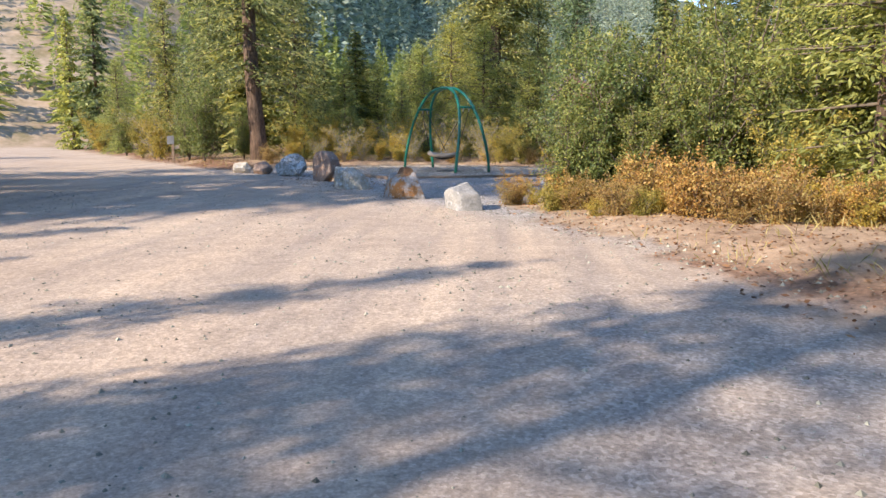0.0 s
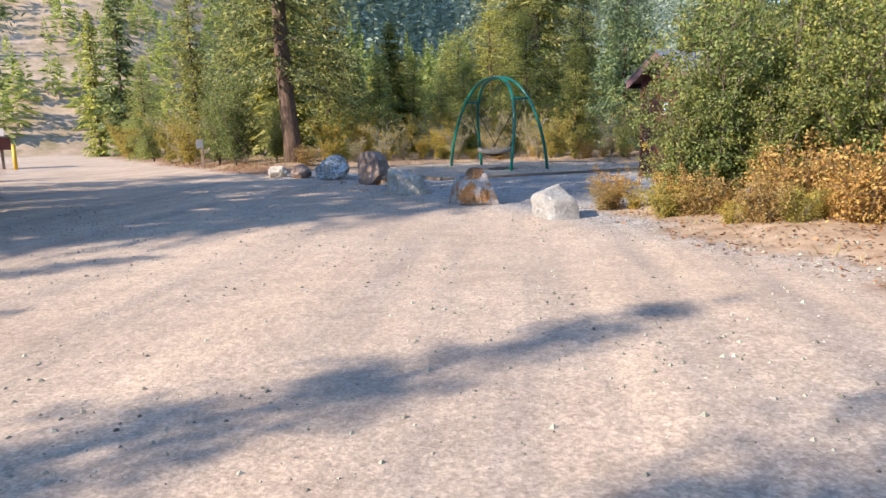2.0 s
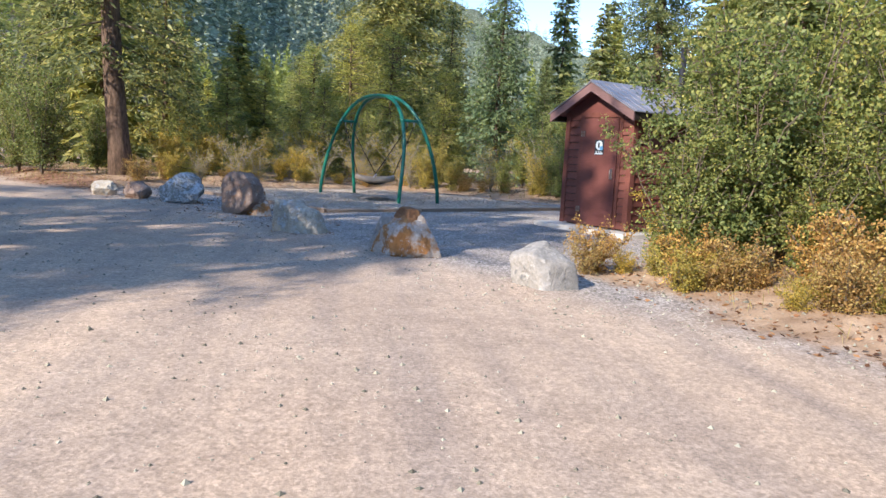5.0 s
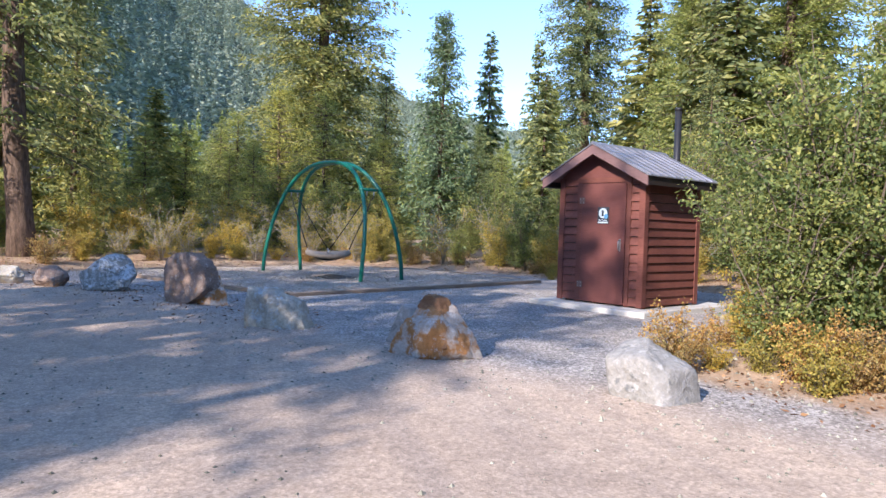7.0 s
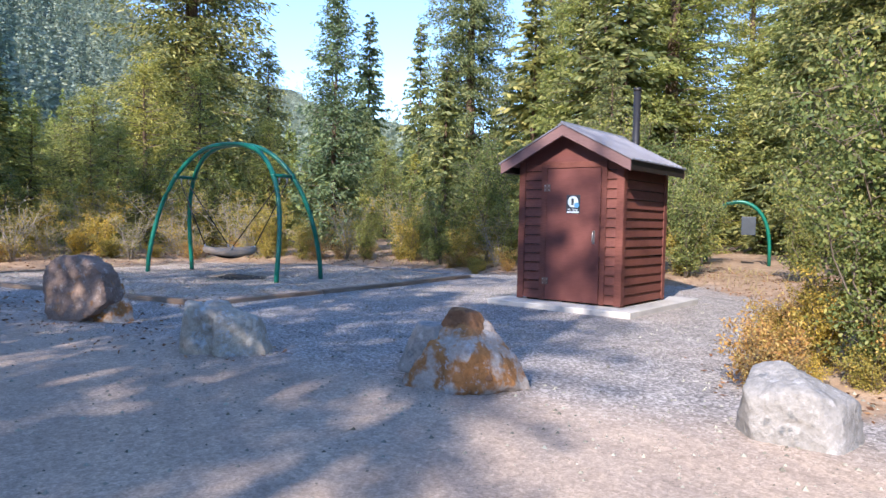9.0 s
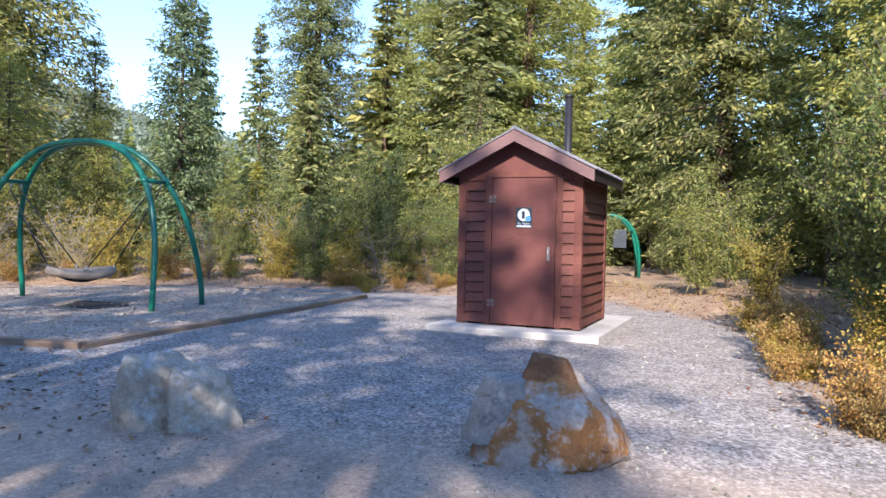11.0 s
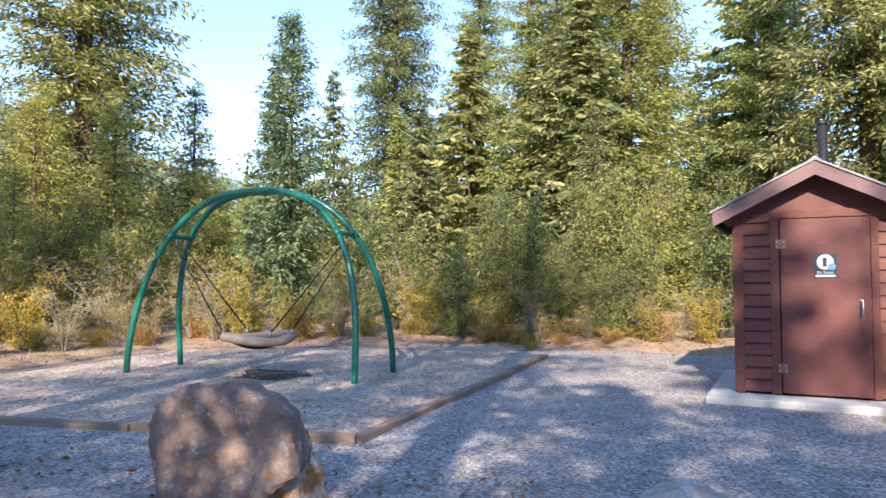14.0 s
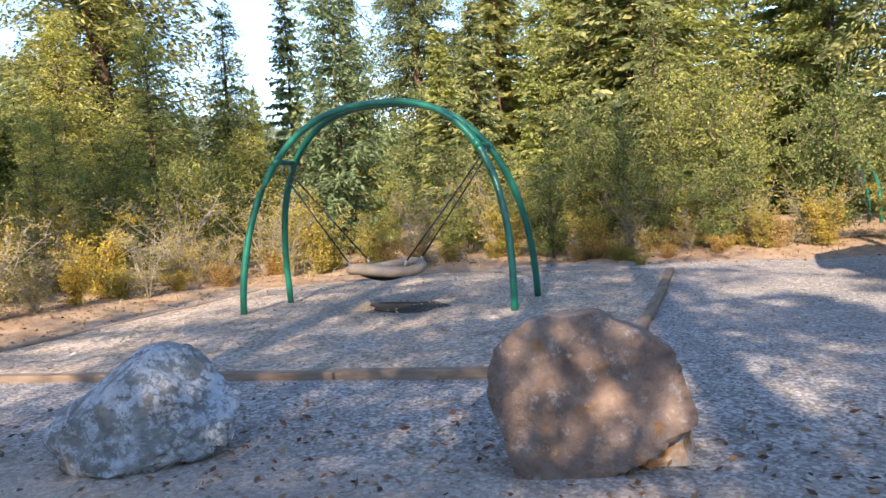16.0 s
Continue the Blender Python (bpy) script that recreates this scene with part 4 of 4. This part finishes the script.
# shade trees on the far side of the road; unseen ones added for shadows
for k, x, y, s, w in (("sparse", -10.9, 9.2, 1.0, 1.0), ("sparse", -10.7, 11.4, 0.85, 0.9), ("sparse", -16.3, 14.6, 0.6, 1.0), ("mid", -13.4, 12.3, 0.75, 1.0), ("sparse", -16, 10.5, 1.0, 1.0), ("mid", -11.2, 2.9, 0.5, 1.1), 
                      ("mid", -7.5, -5.2, 1.0, 0.7), ("sparse", -10, -8.5, 0.7, 1.0), ("sparse", -12.5, 2.2, 0.75, 0.7), ("sparse", -18.2, 7.2, 0.8, 0.8), ("back", -15.2, 3.6, 0.75, 0.9), ("back", -17.6, -0.6, 1.0, 0.8), ("fir", -9.0, 2.5, 0.65, 1.0), ("fir", -7.6, 1.3, 0.5, 1.0), ("mid", -8.6, -3.3, 0.75, 0.7), ("back", -7.5, -13, 0.9, 1), ("back", 3, -18, 1, 1), ("back", 11, -12, 1, 1), ("mid", 9, -4, 1, 1)):
    plant(k, x, y, s, w)
for k, x, y, s in (("shrub2", -9.8, 9.3, 1.0), ("shrub2", -9.3, 8.4, 0.8), ("yellow", -9.6, 10.3, 0.95), ("shrub", -10.9, 11.4, 0.75), ("shrub2", -10.2, 9.9, 1.0), ("yellow", -8.9, 8.7, 1.05), ("yellow", -8.4, 7.6, 1.0), ("shrub2", -9.2, 7.5, 0.75), ("shrub2", -11.6, 12.6, 0.7), ("yellow", -10.2, 7.9, 0.8), ("shrub2", -11.2, 7.2, 0.9),
                   ("shrub2", -14.4, 15.0, 0.8), ("shrub2", -17.4, 18.6, 0.7), ("bare", -13.6, 14.3, 0.6), ("shrub2", -21, 22.0, 0.6), ("shrub2", -9.8, 4.4, 0.6), ("shrub2", -10.4, 6.4, 0.9), ("shrub2", -10.6, 5.6, 0.8), ("bare", -25, 27, 0.5)):
    plant(k, x, y, s)
# far side of the road bend
for k, x, y, s, w in (("backfir", -27.5, 44, 0.62, 0.85), ("back", -24.5, 42, 0.62, 0.9), ("fir", -19.5, 35.5, 0.85, 1), ("mid", -16.5, 35, 0.85, 1), ("back", -15.0, 38, 0.6, 1), ("mid", -13.2, 33, 0.95, 1), ("backfir", -11.5, 35, 0.75, 1),
                      ("back", -10.5, 31.0, 0.72, 1), ("mid", -8.2, 30.5, 0.85, 1), ("fir", -6.3, 32, 0.75, 1.1), ("fir", -5.2, 35, 0.8, 1.1), ("fir", -2.6, 33, 0.7, 1.1), ("fir", -3.4, 31, 0.6, 1), ("fir", -7.3, 28.6, 0.5, 1)):
    plant(k, x, y, s, w)
for k, x, y, s in (("shrub", -10.4, 25.3, 0.85), ("shrub2", -11.6, 26.6, 0.9), ("shrub2", -9.4, 26.9, 0.8), ("yellow", -13.6, 28.2, 1.1), ("yellow", -15.6, 30.4, 1.2), ("bare", -14.4, 29.2, 1.1), ("shrub2", -17.6, 32.6, 0.9), ("yellow", -7.4, 27.4, 0.9), ("yellow", -6.2, 28.0, 0.95), ("yellow", -4.7, 28.6, 0.9),
                   ("shrub2", -5.6, 29.6, 0.8), ("bare", -3.6, 29.4, 0.9), ("yellow", -3.0, 30.2, 1.2), ("bare", -1.2, 29.2, 1.0), ("bare", 0.4, 28.6, 0.95), ("yellow", 1.6, 29.4, 1.0), ("shrub2", -0.2, 31, 0.9), ("yellow", -24, 41, 1.3), ("yellow", -22, 38, 1.2)):
    plant(k, x, y, s)
# behind the play area
for k, x, y, s, w in (("big", 0.7, 41.5, 1.0, 1.2), ("pine", 4.5, 31.9, 0.95, 1), ("mid", 3.0, 36, 0.8, 1), ("back", 12, 49, 0.78, 0.8), ("back", 14.6, 47, 0.74, 0.8), ("big", 15.7, 42.5, 1.0, 0.9), ("tall", 22.2, 43.1, 1.0, 0.95), ("big", 28.5, 40.5, 1.0, 1.15), ("tall", 35, 40, 1.0, 1.1), ("fir", 0.2, 35, 1.1, 1.2), ("fir", -1.5, 37, 1.2, 1.2), ("fir", 2.5, 33.5, 0.8, 1.1), ("pine", 8.6, 40, 0.65, 0.9),
                      ("tall", 19.1, 30.4, 0.9, 1.4), ("tall", 16.5, 33.5, 0.75, 1), ("big", 18.3, 20.9, 0.95, 1.05), ("back", 25, 28, 1.1, 1), ("mid", 13.4, 27.5, 0.72, 1.1), ("tall", 21.5, 25.5, 0.85, 1), ("tall", 14.6, 14.6, 0.75, 1.1), ("tall", 17, 17, 0.8, 1), ("tall", 11.6, 13.4, 0.6, 1.1),
                      ("mid", 10.2, 9.0, 1.0, 1.1), ("back", 14, 8, 0.9, 1), ("backfir", 12.6, 4.5, 0.8, 1), ("fir", 6.6, 8.9, 1.05, 1.05), ("back", 8, 30, 0.4, 1), ("backfir", 10, 34, 0.5, 1)):
    plant(k, x, y, s, w)
for k, x, y, s in (("bare", 3.4, 27.0, 0.9), ("bare", 4.9, 26.2, 0.95), ("shrub2", 5.4, 27.6, 1.0), ("shrub2", 6.6, 24.4, 1.0), ("shrub", 7.6, 25.4, 0.95), ("bare", 6.3, 23.4, 0.8), ("shrub", 8.6, 22.4, 1.0), ("shrub", 9.3, 20.7, 0.9), ("shrub2", 7.9, 22.0, 0.8), ("yellow", 7.4, 21.2, 0.5),
                   ("shrub", 10.6, 24.6, 1.15), ("shrub2", 10.2, 17.2, 0.75), ("shrub2", 12.6, 22.4, 1.1), ("yellow", 9.4, 15.4, 0.8), ("shrub2", 13, 18, 1.0),
                   ("shrub", 8.6, 13.4, 0.95), ("shrub", 7.6, 11.9, 0.85), ("shrub", 5.4, 11.2, 1.05), ("shrub2", 4.3, 11.7, 0.9), ("shrub2", 3.3, 11.0, 0.82), ("shrub", 6.6, 10.4, 1.1), ("shrub2", 4.6, 10.1, 0.9), ("shrub2", 3.5, 9.9, 0.6), ("shrub", 8.4, 10.6, 1.1),
                   ("shrub2", 2.35, 10.65, 0.66), ("shrub2", 2.9, 10.5, 0.88), ("shrub", 3.1, 10.9, 0.78), ("shrub2", 2.75, 10.8, 0.6), ("shrub", 4.0, 11.2, 0.8), ("yellow", 2.5, 11.3, 0.5), ("yellow", 5.6, 9.3, 0.75), ("shrub2", 7.9, 8.4, 0.8), ("shrub", 9.4, 7.6, 0.9)):
    plant(k, x, y, s)
# the rest of the wood around the clearing
fill = random.Random(77)
for i in range(110):
    az, rr = fill.uniform(-14, 125), fill.uniform(27, 52)
    if az > 70:
        rr = fill.uniform(14, 34)
    x, y = -3 + math.sin(radians(az)) * rr, 8 + math.cos(radians(az)) * rr
    if float(edge_distance(np.array([x]), np.array([y]))[0]) < 3 or (12 < x < 17 and 20 < y < 25):
        continue
    k = fill.choice(("back", "backfir", "back", "mid", "fir"))
    top = fill.uniform(4, 6.5) if (11 < az < 28 or az < 3) else fill.uniform(6, 15)
    plant(k, x, y, top / {"back": 18, "backfir": 15, "mid": 10, "fir": 6}[k], fill.uniform(0.95, 1.35) * (1.3 if top < 8 else 1))
for i in range(46):
    az, rr = fill.uniform(-12, 100), fill.uniform(20, 32)
    x, y = -3 + math.sin(radians(az)) * rr, 8 + math.cos(radians(az)) * rr
    if float(edge_distance(np.array([x]), np.array([y]))[0]) > 1.5 and not (11 < x < 16.5 and 19 < y < 25):
        plant(fill.choice(("shrub2", "shrub", "yellow", "bare", "shrub2")), x, y, fill.uniform(0.7, 1.1))
# understory that closes the back of the clearing
RIM = [(-7.5, 24.2), (-4.2, 26.6), (-0.6, 28.2), (3.2, 26.7), (5.6, 24.9), (7.2, 21.8), (9.2, 18.6)]
for i in range(44):
    u = i / 44 * (len(RIM) - 1)
    k = int(u)
    x = RIM[k][0] + (RIM[k + 1][0] - RIM[k][0]) * (u - k) + fill.uniform(-0.3, 0.5)
    y = RIM[k][1] + (RIM[k + 1][1] - RIM[k][1]) * (u - k) + fill.uniform(-0.2, 0.6)
    kind = fill.choice(("bare", "yellow", "yellow", "lowy", "bare", "low") if u < 3 else ("bare", "yellow", "shrub2", "lowy", "shrub2", "low"))
    plant(kind, x, y, fill.uniform(0.45, 0.8) if kind not in ("low", "lowy") else fill.uniform(0.6, 1.0))
# low autumn growth along the verge
for i in range(58):
    t = i / 57
    x, y = 1.75 + 5.6 * t + placing.uniform(-0.35, 0.35), 10.7 - 3.0 * math.sin(min(1.0, t * 1.6) * 1.57) + placing.uniform(-0.55, 0.75) + 0.5 * t
    plant("lowy" if placing.random() < (0.45 if t < 0.25 else 0.25) else "low", x, y, placing.choice((0.45, 0.6, 0.75, 0.9, 1.15)) * placing.uniform(0.85, 1.1), group="low autumn shrubs on the verge")
for i in range(12):
    plant("lowy" if i % 3 else "low", 2.9 + 3.6 * i / 11 + placing.uniform(-0.2, 0.2), 12.2 + 1.9 * (i / 11) ** 1.5 + placing.uniform(-0.1, 0.3), placing.uniform(0.5, 0.85), group="low autumn shrubs on the verge")
for i in range(10):
    plant("lowy", -8.2 - 0.5 * i + placing.uniform(-0.3, 0.3), 8.7 + 0.75 * i, placing.uniform(0.5, 0.8), group="low growth by the road")
for i in range(12):
    plant("lowy" if i % 2 else "low", 4.6 + placing.uniform(-0.4, 3.6), 24.6 - placing.uniform(0, 0.6) - 1.0 * i / 4, placing.uniform(0.4, 0.7), group="low growth behind the play area")


# ---- woods on the slopes ----
def far_woods(name, label, count, area, seed, mat, hmin, hmax, blades=70, girth=0.17):
    rng = np.random.default_rng(seed)
    Q = []
    done = 0
    while done < count:
        az, rr = area(rng)
        x, y = -1 + math.sin(radians(az)) * rr, 5 + math.cos(radians(az)) * rr
        h = rng.uniform(hmin, hmax)
        z0 = gz(x, y)
        t = rng.uniform(0.02, 1, blades) ** 0.8
        a = rng.uniform(0, 6.28, blades)
        rad = h * girth * (1 - t) + 0.1
        P = np.stack([x + np.cos(a) * rad * 0.15, y + np.sin(a) * rad * 0.15, z0 + h * t], 1)
        D = unit(np.stack([np.cos(a), np.sin(a), rng.uniform(-0.7, 0.05, blades) + 0.9 * t], 1))
        Q.append(kites(P, D, rad * rng.uniform(0.8, 1.3, blades), h * 0.055 * (1.2 - 0.7 * t), rng, 0.5, 0.1))
        done += 1
    ob = quads_object(name, np.concatenate(Q), mat)
    tagged(ob, label, "trees", kind="stuff")


far_woods("mountain_woods", "dense conifer forest covering the far mountainside", 4300, lambda g: (g.uniform(-22, 34), 105 + 430 * g.random() ** 0.8), 31, M_MOUNTAIN_HAZE, 12, 22, 46)
far_woods("ridge_woods", "conifers along the top of the bare slope", 700, lambda g: (g.uniform(-75, -10), g.uniform(185, 300)), 32, M_FARWOOD, 8, 15, 46)
far_woods("slope_trees", "young conifers scattered over the bare sandy slope", 640, lambda g: (g.choice((-58, -47, -41, -33, -29, -24, -20)) + g.normal(0, 4), 60 + 120 * g.random() ** 1.2), 33, M_FIR, 1.2, 6.5, 110, 0.26)
far_woods("valley_woods", "mixed conifers on the flat behind the clearing", 420, lambda g: (g.uniform(-14, 75), g.uniform(62, 130)), 34, M_FIR, 7, 13, 240)
far_woods("forest_behind", "conifers beyond the near trees", 260, lambda g: (g.uniform(75, 285), g.uniform(32, 80)), 35, M_FARWOOD, 9, 17, 80)


# ---- ground cover ----
def scatter(count, box4, keep, seed):
    rng = np.random.default_rng(seed)
    x, y = rng.uniform(box4[0], box4[1], count), rng.uniform(box4[2], box4[3], count)
    k = keep(x, y, rng)
    return x[k], y[k], rng


def grass():
    x, y, rng = scatter(60000, (-16, 12, 1, 32), lambda x, y, g: (edge_distance(x, y) > 0.15 + 0.3 * g.random(x.shape)) & (waves(x, y, 0.9) + 0.6 * waves(x, y, 2.3) > 0.0) & (g.random(x.shape) < 0.5), 41)
    z = ground_z(x, y)
    n = len(x)
    D = unit(np.stack([rng.normal(0, 0.45, n), rng.normal(0, 0.45, n), np.ones(n)], 1))
    ob = quads_object("dry_grass", kites(np.stack([x, y, z - 0.01], 1), D, rng.uniform(0.08, 0.32, n), rng.uniform(0.006, 0.014, n), rng, 0.0, 0.15), M_GRASS)
    tagged(ob, "tufts of dry straw-coloured grass on the verges", "grass", kind="stuff")


def fallen():
    x, y, rng = scatter(70000, (-16, 12, 1, 30), lambda x, y, g: edge_distance(x, y) > -0.5 * g.random(x.shape) ** 3, 42)
    x2, y2, _ = scatter(26000, (-10, -4, 2, 11), lambda x, y, g: edge_distance(x, y) > -0.3 * g.random(x.shape), 44)
    x3, y3, _ = scatter(5000, (-7.2, -1.5, 13.6, 20.5), lambda x, y, g: g.random(x.shape) < np.exp(-((x + 3.4 + (y - 16.9) * 0.68) / 1.1) ** 2) * 0.5, 45)
    x, y = np.concatenate([x, x2, x3]), np.concatenate([y, y2, y3])
    n = len(x)
    z = ground_z(x, y) + 0.012
    a = rng.uniform(0, 6.28, n)
    D = unit(np.stack([np.cos(a), np.sin(a), rng.normal(0, 0.25, n)], 1))
    ob = quads_object("leaf_litter", kites(np.stack([x, y, z], 1), D, rng.uniform(0.03, 0.09, n), rng.uniform(0.015, 0.04, n), rng, 0.7), M_LITTER)
    tagged(ob, "brown fallen leaves and cones on the forest floor", "leaf litter", kind="stuff")


def stones():
    x, y, rng = scatter(42000, (-8, 7, -1, 20), lambda x, y, g: (edge_distance(x, y) < 0.9) & (g.random(x.shape) < np.clip(0.30 + 0.5 * waves(x, y, 0.7) + 0.35 * ((x - 0.5) * 8.5 + (y - 10) * 5.5 > -6), 0.08, 1)), 43)
    n = len(x)
    z = ground_z(x, y)
    s = 0.006 + 0.016 * rng.random(n) ** 4
    s = np.where(edge_distance(x, y) > 0, s * 1.5, s)
    base = np.array([(1, 0, 0), (0, 1, 0), (-1, 0, 0), (0, -1, 0), (0, 0, 0.8)], float)
    V = base[None] * s[:, None, None] * rng.uniform(0.6, 1.3, (n, 5, 3)) + np.stack([x, y, z + 0.001], 1)[:, None]
    F = (np.array([(0, 1, 4), (1, 2, 4), (2, 3, 4), (3, 0, 4)])[None] + (np.arange(n) * 5)[:, None, None]).reshape(-1, 3)
    ob = mesh_object("loose_stones", V.reshape(-1, 3).tolist(), F.tolist(), M_STONE)
    tagged(ob, "small grey stones and grit lying loose on the gravel", "stones", kind="stuff")


grass()
fallen()
stones()


# ---- small things far off ----
def sign_post():
    root = new("sign_post")
    x, y = -12.0, 26.0
    root.matrix_basis = pose(x, y, gz(x, y), 0, 0, 20)
    tagged(root, "short dark wooden post with a small grey sign", "sign post")
    part("post", box(-0.05, 0.05, -0.05, 0.05, -0.1, 1.05, 0.008), M_TIMBER, root)
    part("panel", box(-0.2, 0.06, -0.065, -0.052, 0.75, 1.08, 0.004), M_STEEL, root, "small weathered grey sign")


def kiosk():
    root = new("notice_kiosk")
    x, y = -22.9, 27.7
    root.matrix_basis = pose(x, y, gz(x, y), 0, 0, 38)
    tagged(root, "low roofed notice kiosk with a brown end panel beside the road", "kiosk")
    for px in (-1.0, 1.0):
        part("post", box(px - 0.06, px + 0.06, -0.06, 0.06, -0.1, 1.4, 0.008), M_TIMBER, root)
    part("end_panel", box(0.75, 1.35, -0.45, -0.41, 0.75, 1.28, 0.005), M_SIDING, root, "dark red-brown end panel")
    part("notice_board", box(-0.95, 0.75, -0.03, 0.03, 0.6, 1.2, 0.005), M_TIMBER, root, "dark wooden notice board")
    for s in (-1, 1):
        part("roof_slope", prism([(-1.25, 0, 1.62), (-1.25, s * 0.65, 1.30), (-1.25, s * 0.65, 1.34), (-1.25, 0, 1.66)], (2.4, 0, 0)), M_KROOF, root)
    bol = new("bollard")
    bx, by = -21.0, 27.6
    bol.matrix_basis = pose(bx, by, gz(bx, by))
    tagged(bol, "yellow painted steel bollard beside the kiosk", "bollard")
    tubes("pole", [([(0, 0, -0.1), (0, 0, 1.0)], [0.08, 0.08])], M_YPOST, bol, 12)
    tubes("cap", [([(0, 0, 1.0), (0, 0, 1.05)], [0.08, 0.03])], M_YPOST, bol, 12)


def climber():
    root = new("climbing_arch")
    x, y = 14.4, 22.6
    root.matrix_basis = pose(x, y, gz(x, y), 0, 0, -50)
    tagged(root, "green steel climbing arch half hidden among shrubs", "climbing frame")
    for dy in (-0.4, 0.4):
        pts = [(0.9 * math.cos(t), dy, max(-0.1, 1.9 * math.sin(t) ** 0.6)) for t in [math.pi * i / 24 for i in range(25)]]
        tubes("arch", [(pts, [0.05] * 25)], M_GREEN, root, 10)
    for i in (5, 9, 15, 19):
        t = math.pi * i / 24
        p = (0.9 * math.cos(t), 1.9 * math.sin(t) ** 0.6)
        tubes("rung", [([(p[0], -0.4, p[1]), (p[0], 0.4, p[1])], [0.03, 0.03])], M_GREEN, root, 8)
    part("panel", box(0.1, 0.5, -0.44, -0.41, 0.9, 1.45, 0.01), M_SIGNDARK, root, "dark blue play panel")


sign_post()
kiosk()
climber()
